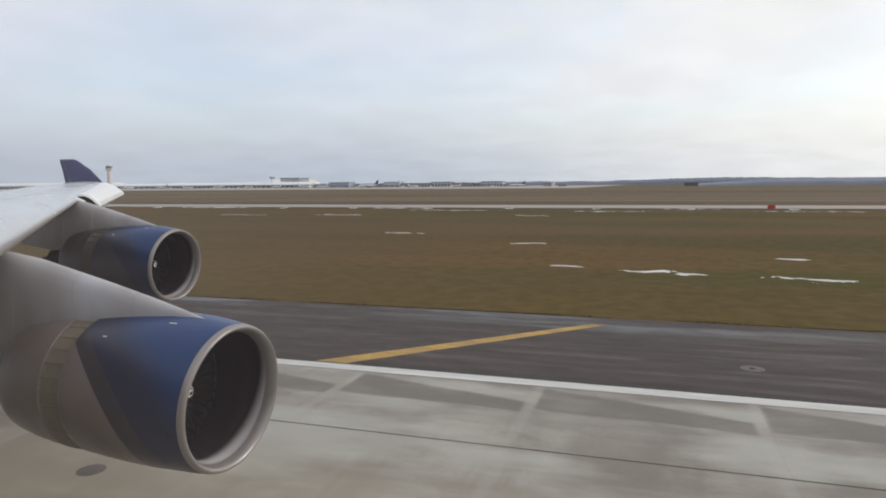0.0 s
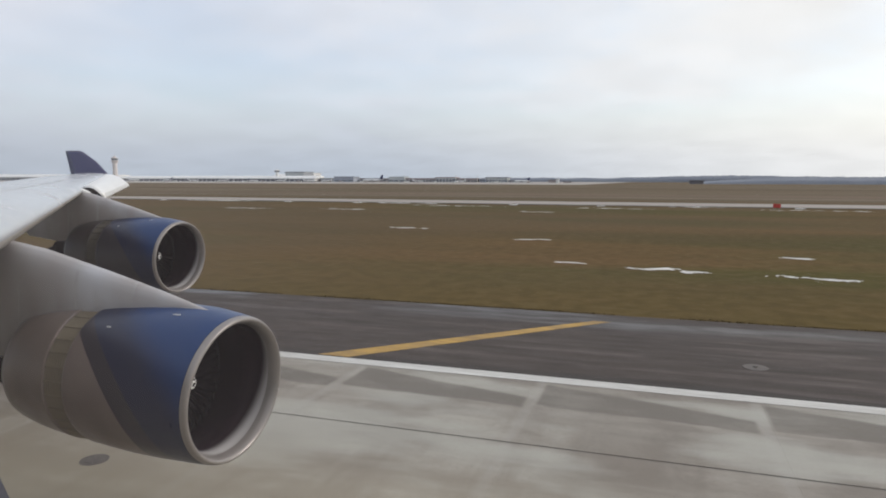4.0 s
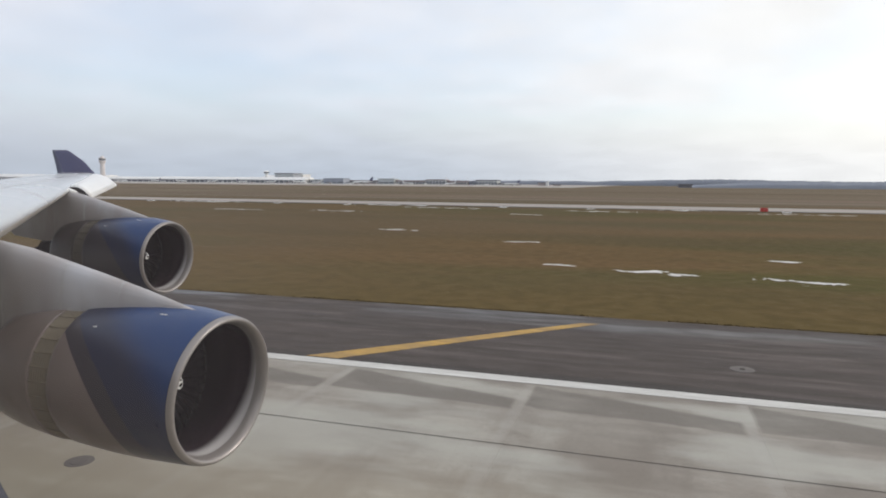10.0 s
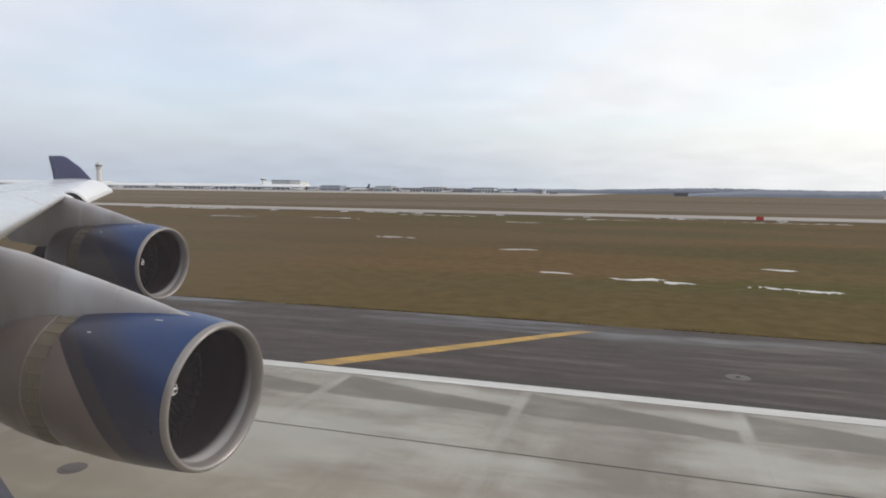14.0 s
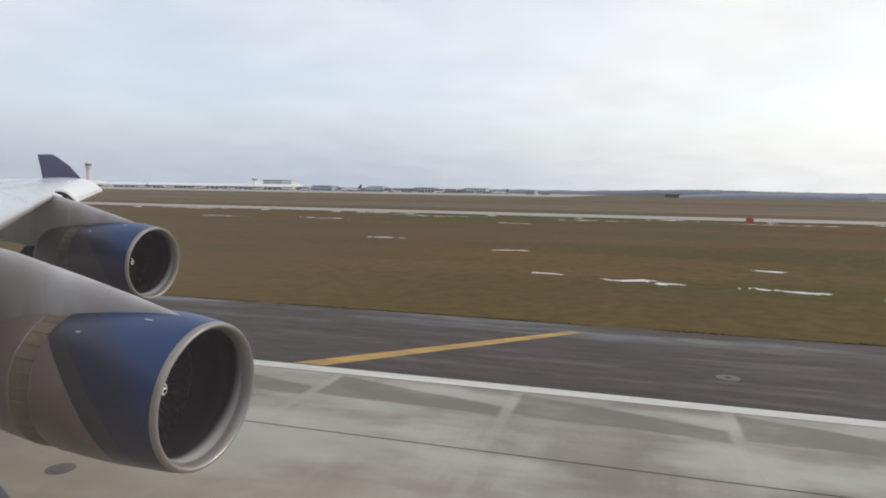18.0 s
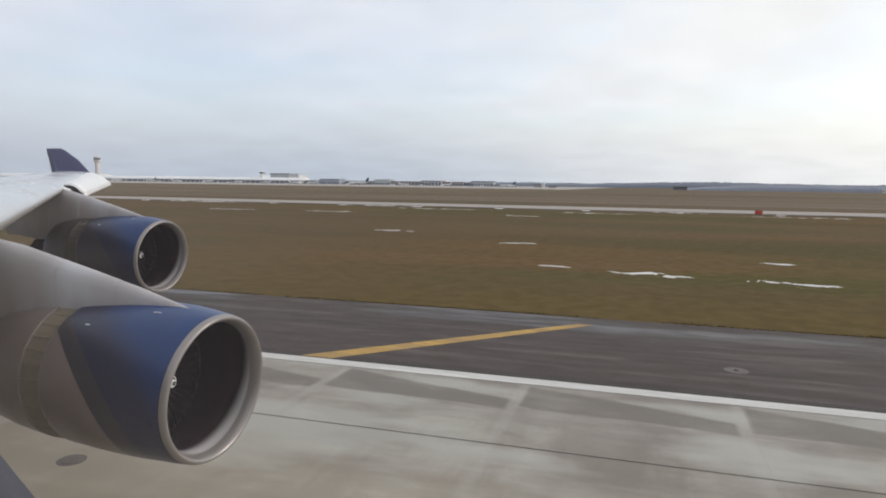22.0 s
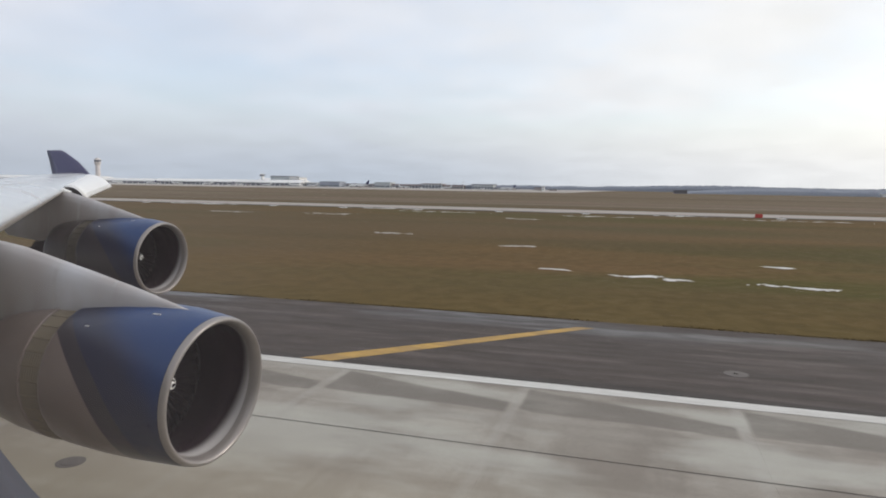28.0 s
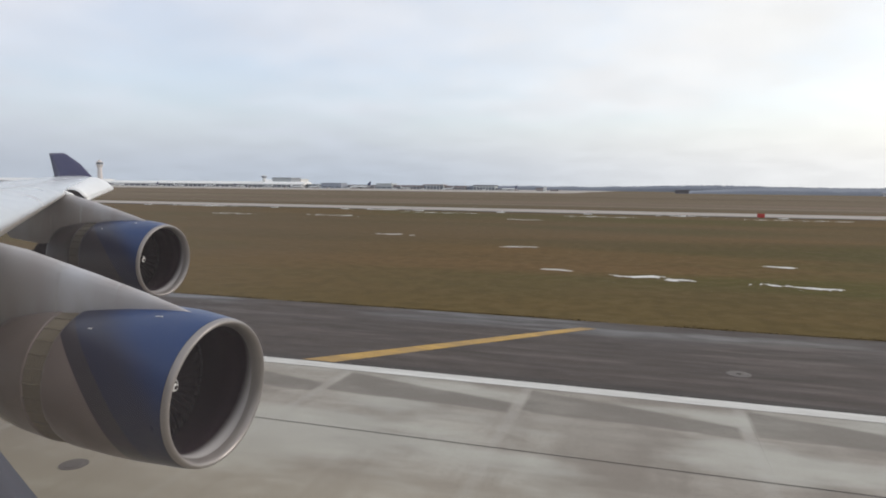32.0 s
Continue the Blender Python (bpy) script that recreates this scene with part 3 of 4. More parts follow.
def build_engine(place, tilt, toe, cowl, sleeve, alloy):
    m = pose(*place, 0, tilt, toe)
    pod = new("engine")
    pod.matrix_basis = m
    pod.parent = plane
    pod["label"] = "turbofan nacelle, blue cowl, thrust reverser sleeve slid aft"
    part("cowl", revolve(B(), COWL_PROFILE, 96, lean, False, rise), cowl, pod, "blue cowl with swept darker bands and a painted-in lit upper front", True)
    part("reverser_sleeve", revolve(B(), SLEEVE_PROFILE, 96, None, False, rise), sleeve, pod, "grey translating reverser sleeve", True)
    cage = part("cascade", revolve(B(), [(2.32, 1.155), (2.95, 1.155)], 96, None, False, rise), alloy, pod, "olive reverser cascade in the open gap", True)
    for k in range(9):
        s_ = 2.46 + 0.050 * k
        part("vane", revolve(B(), [(s_, 1.10), (s_ - 0.026, 1.188), (s_ - 0.012, 1.188), (s_ + 0.012, 1.10)], 72, None, False, rise), alloy, cage, "", True)
    rib = part("rib", loft(B(), [[(-s_, r, q) for r, q in ((1.09, -0.012), (1.192, -0.012), (1.192, 0.012), (1.09, 0.012))] for s_ in (2.42, 2.88)]), alloy, cage)
    ring_of(rib, 32, cage, 0.045, 0.5)
    part("inlet_lip", revolve(B(), LIP_PROFILE, 96, lean, False, rise), LIP, pod, "bare metal inlet lip", True)
    part("inlet_liner", revolve(B(), LINER_PROFILE, 96, lean, False, rise), LINER, pod, "inlet wall, near black, with light at its mouth painted in", True)
    part("fan_backing", revolve(B(), [(1.45, 1.09), (1.46, 0.02)], 48), DARK, pod)
    part("fan_case", revolve(B(), [(1.28, 1.087), (1.46, 1.087)], 48), DARK, pod)
    # one twisted fan blade, a thin aerofoil from root to tip, and its ring
    sections = []
    for i in range(5):
        turn, half = 0.35 + 0.75 * i / 4, 0.10 + 0.02 * i
        along = Vector((-half * math.cos(turn), 0, half * math.sin(turn)))
        thick = Vector((math.sin(turn), 0, math.cos(turn))) * (0.012 - 0.0018 * i)
        root = Vector((-1.36, 0.30 + 0.77 * i / 4, 0))
        sections.append([root - along, root + thick, root + along, root - thick])
    blade = part("fan_blade", loft(B(), sections), FAN_METAL, pod, "dark twisted metal fan blade", True)
    ring_of(blade, 38, pod)
    sp = part("spinner", revolve(B(), [(0.89, 0.004), (0.91, 0.05), (0.97, 0.11), (1.07, 0.19), (1.23, 0.265), (1.34, 0.31)], 40), FAN_METAL, pod, "dark spinner cone", True)
    bm, prev = B(), None
    for i in range(26):
        f = i / 25
        a = 0.6 + f * 7.4
        r = 0.026 + 0.085 * f
        s = float(np.interp(r, (0.004, 0.05, 0.11, 0.19), (0.89, 0.91, 0.97, 1.07)))
        w_ = 0.012 * math.sin(math.pi * (0.15 + 0.85 * f)) + 0.008
        pair = [bm.verts.new((-(s + e * 0.5) + 0.010, (r + e) * math.cos(a), (r + e) * math.sin(a))) for e in (-w_, w_)]
        if prev:
            bm.faces.new((prev[0], prev[1], pair[1], pair[0]))
        prev = pair
    part("spiral_mark", bm, SWIRL, sp, "white spiral painted on the spinner")
    part("core_cowl", revolve(B(), [(2.6, 0.80), (3.4, 0.76), (4.2, 0.66), (5.0, 0.52), (5.3, 0.47), (5.3, 0.44)], 48), FAN_METAL, pod, "bare metal core cowl", True)
    part("exhaust_plug", revolve(B(), [(4.8, 0.36), (5.4, 0.27), (6.0, 0.10), (6.1, 0.01)], 32), FAN_METAL, pod, "", True)
    for s, wide in ((0.108, 0.003),):
        r = float(np.interp(s, [p[0] for p in COWL_PROFILE[:12]], [p[1] for p in COWL_PROFILE[:12]])) + 0.002
        part("panel_gap", revolve(B(), [(s - wide, r), (s + wide, r)], 96, lean, False, rise), DARK, pod, "thin dark panel gap")
    part("maintenance_mark", box(B(), -1.90, -1.82, -0.775, -0.760, 1.030, 1.046), SWIRL, pod)
    part("maintenance_mark", box(B(), -0.90, -0.76, -0.400, -0.385, 1.236, 1.250), SWIRL, pod)
    return pod


def build_pylon(x, y, z, run, under):
    """x, z: its foremost point; run: how far under the wing it goes on; under: its lower line."""
    top = [(0.05, -0.07), (0.0, 0.0), (-0.40, 0.12), (-0.97, 0.285), (-2.0, 0.56), (-3.4, 0.90), (-4.2, 1.02), (-5.6, 0.80), (-0.94 * run, 0.6), (-run, 0.45)]
    rings = []
    for dx, dz in top:
        lowv = float(np.interp(-dx, *under))
        half = float(np.interp(-dx, (-0.05, 0.3, 1.2, 3, 6, run), (0.02, 0.07, 0.17, 0.25, 0.25, 0.05)))
        hi, lo = z + dz, z + lowv
        ring = []
        for i in range(9):
            a = math.pi * i / 8
            ring.append((x + dx, y + half * math.cos(a), hi - min(half * 2.0, 0.42 * (hi - lo)) * (1 - math.sin(a))))
        ring.append((x + dx, y - half * 1.3, lo))
        ring.append((x + dx, y + half * 1.3, lo))
        rings.append(ring)
    body = part("pylon", loft(B(), rings), PAINT_GREY, plane, "grey swept engine pylon under the wing", True)
    for f in (3.45, 4.4, 5.5):
        i, u = int(f), f - int(f)
        band = []
        for du in (-0.022, 0.022):
            a_, b_ = rings[i], rings[i + 1]
            mid_ = [Vector(p).lerp(Vector(q_), u + du) for p, q_ in zip(a_, b_)]
            cy = sum(p.y for p in mid_) / len(mid_)
            band.append([Vector((p.x, cy + (p.y - cy) * 1.012 + math.copysign(0.001, p.y - cy), p.z + 0.002)) for p in mid_])
        part("panel_seam", loft(B(), band, True, False), PYLON_SEAM, body, "faint pale panel seam")
    return body


INNER, OUTER = (-6.344, 8.80, 2.595), (-15.0, 18.0, 3.393)
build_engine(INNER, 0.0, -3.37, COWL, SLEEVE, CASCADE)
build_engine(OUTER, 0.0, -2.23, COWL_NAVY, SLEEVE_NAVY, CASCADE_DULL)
build_pylon(-6.79, 8.80, 3.845, 9.6, ((0, 1, 2.5, 4, 5.5, 9.6), (-0.14, -0.20, -0.45, -1.0, -1.1, 0.1)))
build_pylon(-15.64, 18.0, 4.67, 6.3, ((0, 1, 2.5, 4, 5.1, 5.7, 6.1, 6.3), (-0.14, -0.20, -0.45, -0.86, -0.86, -0.66, -0.2, 0.3)))
# flap-track fairings under the wing
for y, c0 in ((14.2, 0.55), (20.6, 0.55)):
    xl, zl = leading(y)
    xa = xl - chord(y) * c0
    rings = []
    for i in range(13):
        u = i / 12
        r = 0.34 * math.sin(math.pi * min(1, 0.03 + u * 0.97)) ** 0.6 + 0.01
        rings.append([(xa - u * 4.6, y + r * math.cos(a), zl - 0.55 - 0.25 * u + 1.2 * r * math.sin(a)) for a in (2 * math.pi * k / 16 for k in range(16))])
    part("flap_track_fairing", loft(B(), rings), PAINT_GREY, wing, "grey canoe-shaped fairing", True)

# fuselage round the cabin, with the window through its side
FY, FZ, FR = -3.12, 5.55, 3.25
WX, WZ = -0.052, 5.957              # window's centre
WW, WH = 0.147, 0.179               # half width and height of the opening


def skin_y(z, r=FR):
    return FY + math.sqrt(max(0.0, r * r - (z - FZ) ** 2))


def rounded(n, hw, hh, p=2.0):
    out = []
    for i in range(n):
        a = 2 * math.pi * i / n
        c, s = math.cos(a), math.sin(a)
        out.append((hw * math.copysign(abs(c) ** (2 / p), c), hh * math.copysign(abs(s) ** (2 / p), s)))
    return out


bm = B()
stations = [(17, 0.05, -0.8), (16.5, 0.9, -0.7), (14.5, 1.9, -0.4), (11, 2.8, -0.1), (7, FR, 0), (0.6, FR, 0)]
ang = [2 * math.pi * i / 64 for i in range(64)]
loft(bm, [[(x, FY + r * math.cos(a), FZ + dz + r * math.sin(a)) for a in ang] for x, r, dz in stations], True, False)
loft(bm, [[(x, FY + r * math.cos(a), FZ + dz + r * math.sin(a)) for a in ang] for x, r, dz in ((-0.6, FR, 0), (-30, FR, 0), (-42, 2.4, 0.7), (-52, 0.8, 1.6), (-54, 0.1, 1.8))], True, False)
# the ring of skin with the opening: all of it but the window's bay
A0, A1 = math.asin((5.60 - FZ) / FR), math.asin((6.30 - FZ) / FR)
arc = [A1 + (2 * math.pi - (A1 - A0)) * i / 60 for i in range(61)]
loft(bm, [[(x, FY + FR * math.cos(a), FZ + FR * math.sin(a)) for a in arc] for x in (0.6, -0.6)], False, False)
hole = rounded(48, WW, WH)
outer = []
for hx, hz in hole:
    k = min((0.6 - WX) / abs(hx) if hx > 0 else (0.6 + WX) / abs(hx) if hx < 0 else 9e9, ((6.30 - WZ) / hz if hz > 0 else (5.60 - WZ) / hz) if abs(hz) > 1e-9 else 9e9)
    outer.append((WX + hx * k, WZ + hz * k))
v_out = [bm.verts.new((x, skin_y(z), z)) for x, z in outer]
v_in = [bm.verts.new((WX + hx, skin_y(WZ + hz), WZ + hz)) for hx, hz in hole]
for i in range(48):
    j = (i + 1) % 48
    bm.faces.new((v_out[i], v_out[j], v_in[j], v_in[i]))
part("fuselage", bm, WHITE_PAINT, plane, "white rounded fuselage", True)
win = new("window")
win.parent = plane
win["label"] = "small rounded cabin window with a dusty pane"
ring = []
for hw, hh, yy in ((WW + 0.03, WH + 0.03, 0.004), (WW, WH, 0.004), (WW - 0.004, WH - 0.004, -0.004), (WW - 0.004, WH - 0.004, -0.035), (WW + 0.05, WH + 0.05, -0.05)):
    ring.append([(WX + hx, skin_y(WZ + hz) + yy, WZ + hz) for hx, hz in rounded(48, hw, hh)])
part("window_frame", loft(B(), ring, True, False), CABIN, win, "dark rounded window surround", True)
bm = B()
bm.faces.new([bm.verts.new((WX + hx, skin_y(WZ + hz) - 0.013, WZ + hz)) for hx, hz in rounded(48, WW - 0.002, WH - 0.002)])
pane = part("pane", bm, PANE, win, "scuffed clear acrylic pane")
pane.visible_shadow = False


def build_gear(x, y, top, wheels):
    g = new("landing_gear")
    g.parent = plane
    part("strut", tube(B(), (x, y, 0.75), (x, y, top), 0.16, 0.20, 20), LIP, g, "bare metal strut", True)
    part("truck_beam", tube(B(), (x - 0.85, y, 0.66), (x + 0.85, y, 0.66), 0.12, 0.12), LIP, g)
    for dx in wheels:
        for dy in (-0.55, 0.55):
            prof = [(-0.2, 0.25), (-0.2, 0.52), (-0.14, 0.60), (0, 0.625), (0.14, 0.60), (0.2, 0.52), (0.2, 0.25)]
            rings = [[(x + dx + r * math.cos(a), y + dy + o, 0.625 + r * math.sin(a)) for a in (2 * math.pi * i / 28 for i in range(28))] for o, r in prof]
            part("wheel", loft(B(), rings), RUBBER, g, "black rubber wheel", True)


build_gear(-22.5, -1.2, 3.2, (-0.75, 0.75))
build_gear(-22.5, -5.0, 3.2, (-0.75, 0.75))
build_gear(11.0, -3.1, 3.4, (0.0,))

# ------------------------------------------------ far side of the field

def building(name, x0, x1, y0, deep, h, wall, roof, label, bays=0, band=(0.35, 0.75), roof_h=1.2, over=1.5, category="building", trim=None):
    """A block with a roof slab or a long curved roof, bays of glazing towards the field and piers between them."""
    b = thing(name, label, category, at=pose((x0 + x1) / 2, y0, 0))
    hx = (x1 - x0) / 2
    part("wall", box(B(), -hx, hx, 0, deep, -0.3, h), wall, b)
    if roof_h > 4:
        part("roof", loft(B(), [[(sx * (hx + over), -over, h), (sx * (hx + over), -over, h + 0.9), (sx * (hx + over), deep * 0.25, h + 0.62 * roof_h), (sx * (hx + over), deep * 0.6, h + roof_h), (sx * (hx + over), deep, h + 0.8 * roof_h), (sx * (hx + over), deep, h)] for sx in (-1, 1)]), roof, b, "bright white curved roof")
    else:
        part("roof", box(B(), -hx - over, hx + over, -over, deep + over, h, h + roof_h, 0.2), roof, b)
    for k in range(bays):
        xa = -hx + 2 * hx * (k + 0.10) / bays
        xb = -hx + 2 * hx * (k + 0.90) / bays
        part("window", box(B(), xa, xb, -0.30, 0.0, h * band[0], h * band[1]), GLASS, b)
        if k and trim:
            xp = -hx + 2 * hx * k / bays
            part("pier", box(B(), xp - 0.6, xp + 0.6, -0.7, 0.0, -0.2, h), trim, b)
    return b


building("terminal", -2700, -1960, 1860, 60, 13, WALL, ROOF_WHITE, "long grey terminal wing with a white roof", 30, (0.2, 0.7), 11, 2, trim=ROOF_WHITE)
building("terminal", -1950, -1790, 1840, 60, 12, WALL, ROOF_WHITE, "grey terminal hall with a white roof and dark glazing", 12, (0.2, 0.7), 11, 2, trim=WALL)
building("terminal", -1784, -1548, 1830, 55, 9, WALL, ROOF_WHITE, "low grey terminal link under a white roof", 10, (0.15, 0.75), 8.5, 2)
building("terminal", -1540, -1000, 1800, 60, 9.5, WALL, ROOF_WHITE, "very long grey terminal with a bright white roof", 32, (0.12, 0.85), 9, 3, trim=WALL)
building("terminal", -1205, -1115, 1900, 70, 14, ROOF_WHITE, ROOF_WHITE, "white low-pitched hall behind the long terminal", 0, roof_h=12, over=8)
building("hangar", -1160, -1092, 1900, 60, 30, WALL_GREEN, ROOF_DARK, "tall flat grey-green hangar behind the terminal", 5, (0.2, 0.45), 2.0)
building("hangar", -1090, -1054, 1895, 50, 27, ROOF_WHITE, ROOF_WHITE, "white boxy building beside the grey hangar", 2, (0.3, 0.6))
building("concourse", -995, -935, 1830, 40, 11, WALL_GREEN, ROOF_WHITE, "grey-green concourse end with a white roof", 4)
building("concourse", -932, -868, 1800, 45, 15, WALL_BLUE, WALL_BLUE, "blue-grey boxy concourse beside parked jets", 3, (0.15, 0.35))
building("concourse", -860, -760, 1830, 40, 10, WALL_BROWN, ROOF_DARK, "low dark concourse behind a wide jet", 7)
building("concourse", -755, -706, 1800, 40, 15, WALL_GREEN, WALL_GREEN, "pale grey-green concourse block", 3, (0.12, 0.4))
building("concourse", -700, -610, 1800, 40, 9, WALL_BROWN, ROOF_BROWN, "low concourse under a brown roof", 9, (0.2, 0.7), 2.6, trim=WALL)
building("concourse", -607, -549, 1795, 40, 12, WALL_GREEN, ROOF_BROWN, "glazed concourse hall under a dark brown roof", 6, (0.10, 0.75), 2.6, trim=ROOF_WHITE)
building("concourse", -545, -487, 1800, 40, 9, WALL_BROWN, ROOF_BROWN, "low brown concourse with a brown roof", 6, (0.2, 0.6), 2.2)
building("concourse", -482, -464, 1805, 30, 9, WALL_BLUE, WALL_BLUE, "small blue-grey link building", 1)
building("concourse", -460, -400, 1795, 40, 12, WALL_GREEN, ROOF_DARK, "grey concourse with a light front and dark roof", 7, (0.15, 0.6), 2.4, trim=ROOF_WHITE)
building("concourse", -398, -345, 1800, 30, 5, WALL, ROOF_DARK, "long low shed beyond the concourse", 5)
building("shed", -268, -249, 1680, 12, 7, WALL_BROWN, ROOF_DARK, "small dark shed at the apron edge")
building("shed", -248, -241, 1676, 8, 9, ROOF_WHITE, ROOF_WHITE, "small white shed at the apron edge")
building("shed", -228, -208, 1660, 8, 3, WALL_BROWN, ROOF_DARK, "very low dark shed at the apron edge")
building("shed", 52, 76, 1300, 14, 5.5, ROOF_DARK, ROOF_DARK, "low dark flat-roofed building far out in the field")
building("shed", 390, 420, 1300, 12, 4.0, ROOF_WHITE, ROOF_WHITE, "low pale building before the distant woods")
building("shed", 500, 540, 1290, 12, 3.6, ROOF_WHITE, WALL, "long low pale building before the distant woods")
for x in (-703, -547, -484, -757):
    m = thing("light_mast", "pale apron light mast beside the concourse", "mast", "apron light masts", at=pose(x, 1792, 0))
    part("pole", tube(B(), (0, 0, -0.2), (0, 0, 19), 0.55, 0.35), ROOF_WHITE, m)
    part("lamp_head", box(B(), -1.8, 1.8, -0.8, 0.8, 18.6, 20.4, 0.1), ROOF_WHITE, m)


def turned(profile, n=16):
    return loft(B(), [[(r * math.cos(a), r * math.sin(a), z) for a in (2 * math.pi * i / n for i in range(n))] for r, z in profile])


tw = thing("control_tower", "tall pale concrete control tower with dark cab glazing", "control tower", at=pose(-1766, 1810, 0))
part("shaft", turned(((12, -0.5), (8.6, 8), (7.4, 55), (7.6, 60), (10.4, 65), (11.2, 68)), 20), TOWER, tw)
part("gallery", turned(((12.2, 68), (12.6, 68.6), (12.6, 69.8), (12.0, 70)), 20), TOWER, tw, "projecting gallery ring")
part("cab", turned(((9.2, 70), (11.4, 77)), 20), GLASS, tw, "dark glazed cab")
part("roof", turned(((12.0, 77), (12.0, 78.6), (6, 80), (5.2, 84)), 20), TOWER, tw)
part("mast", tube(B(), (0, 0, 83.5), (0, 0, 91), 0.5, 0.2), TOWER, tw)

rt = thing("ramp_tower", "small white ramp tower with a flared cab", "control tower", at=pose(-1148, 1832, 0))
part("shaft", turned(((5, -0.3), (4.4, 27), (7, 30)), 12), ROOF_WHITE, rt)
part("cab", turned(((7.5, 30), (8.8, 35)), 12), GLASS, rt)
part("roof", turned(((9.4, 35), (3, 38)), 12), ROOF_WHITE, rt)


def jet(x, y, turn, size=1.0, tail=WHITE_PAINT):
    j = thing("parked_jet", "white parked jet on the far apron", "airplane", "parked jets", at=pose(x, y, 0, 0, 0, turn) @ Matrix.Diagonal((size, size, size, 1)))
    st = [(17, 0.2, 2.9), (15.5, 1.2, 3.0), (12, 1.9, 3.2), (-8, 1.9, 3.2), (-14, 1.1, 3.9), (-18, 0.3, 4.4)]
    part("fuselage", loft(B(), [[(x_, r * math.cos(a), z + r * math.sin(a)) for a in (2 * math.pi * i / 14 for i in range(14))] for x_, r, z in st]), WHITE_PAINT, j, "", True)
    for s in (1, -1):
        part("wing", loft(B(), [[(3, s * 1.2, 2.5), (-3.5, s * 1.2, 2.5), (-3.5, s * 1.2, 2.2), (3, s * 1.2, 2.1)], [(-4.5, s * 16, 3.6), (-6, s * 16, 3.6), (-6, s * 16, 3.5), (-4.5, s * 16, 3.5)]]), PAINT_GREY, j)
        part("engine", tube(B(), (2.6, s * 5.2, 1.5), (-1, s * 5.2, 1.5), 0.95, 0.7), PAINT_GREY, j)
        part("stabilizer", loft(B(), [[(-14, s * 0.6, 4.4), (-17.4, s * 0.6, 4.4), (-17.4, s * 0.6, 4.2), (-14, s * 0.6, 4.2)], [(-17, s * 6, 5), (-18.6, s * 6, 5), (-18.6, s * 6, 4.9), (-17, s * 6, 4.9)]]), PAINT_GREY, j)
    part("tail_fin", loft(B(), [[(-11.5, 0.2, 4.9), (-17.5, 0.2, 4.9), (-17.5, -0.2, 4.9), (-11.5, -0.2, 4.9)], [(-16.8, 0.1, 11.5), (-19.3, 0.1, 11.5), (-19.3, -0.1, 11.5), (-16.8, -0.1, 11.5)]]), tail, j, "tail fin")
    for gx, gy in ((12, 0), (-2, 2.5), (-2, -2.5)):
        part("wheel", tube(B(), (gx, gy - 0.4, 0.5), (gx, gy + 0.4, 0.5), 0.5, 0.5), RUBBER, j)
    return j


JETS = [(-1640, 1760, 4, 1.2, WHITE_PAINT), (-1500, 1750, 176, 1.2, WINGLET_BLUE), (-1405, 1755, 8, 1.1, WHITE_PAINT), (-1290, 1750, 172, 1.2, WHITE_PAINT), (-1180, 1750, 6, 1.0, WINGLET_BLUE), (-1080, 1745, 170, 1.1, WHITE_PAINT), (-985, 1750, 12, 1.2, WHITE_PAINT), (-925, 1740, 172, 1.1, WHITE_PAINT), (-735, 1640, 178, 1.7, WINGLET_BLUE), (-640, 1740, 4, 0.9, WHITE_PAINT), (-520, 1745, 174, 0.9, WHITE_PAINT), (-345, 1720, 178, 1.2, WINGLET_BLUE), (-1880, 1770, 172, 1.2, WHITE_PAINT), (-2080, 1780, 6, 1.2, WHITE_PAINT)]
for p in JETS:
    jet(*p)


def truck(x, y, turn, long, mat):
    v = thing("service_truck", "small ramp truck parked on the far apron", "truck", "ramp trucks", at=pose(x, y, 0, 0, 0, turn))
    part("body", box(B(), -long, long * 0.45, -1.25, 1.25, 0.7, 3.4, 0.12), mat, v, "box body")
    part("cab", loft(B(), [[(long * 0.5, sy, 0.6), (long, sy, 0.6), (long, sy, 1.5), (long * 0.88, sy, 2.5), (long * 0.5, sy, 2.6)] for sy in (-1.15, 1.15)]), WHITE_PAINT, v)
    part("windscreen", box(B(), long * 0.9, long * 0.97, -1.0, 1.0, 1.55, 2.2), GLASS, v)
    for wx in (-long * 0.6, long * 0.7):
        for sy in (-1.05, 1.05):
            part("wheel", tube(B(), (wx, sy - 0.18, 0.5), (wx, sy + 0.18, 0.5), 0.5, 0.5, 14), RUBBER, v)
    return v


rng = random.Random(21)
for k in range(18):
    truck(-1620 + 76 * k + rng.uniform(-25, 25), 1600 + rng.uniform(-40, 60), rng.choice((0, 180, 8, 172)), rng.uniform(4.0, 8.0), rng.choice((ROOF_WHITE, ROOF_WHITE, WHITE_PAINT, WALL_BROWN)))

# run-up enclosure: a long panelled wall with sloped, white-edged ends
fence = thing("blast_fence", "long blue-grey panelled blast wall with sloped white-edged end", "wall", at=pose(-600, 330, 0))
for k in range(24):
    x0 = k * 4.6
    top = 9.0 if x0 < 84 else 9.0 - (x0 - 84) * 0.32
    top2 = 9.0 if x0 + 4.55 < 84 else 9.0 - (x0 + 4.55 - 84) * 0.32
    bm = B()
    loft(bm, [[(x0, 0, -0.1), (x0, 0.3, -0.1), (x0, 0.3, top), (x0, 0, top)], [(x0 + 4.55, 0, -0.1), (x0 + 4.55, 0.3, -0.1), (x0 + 4.55, 0.3, top2), (x0 + 4.55, 0, top2)]])
    part("panel", bm, STEEL_BLUE, fence)
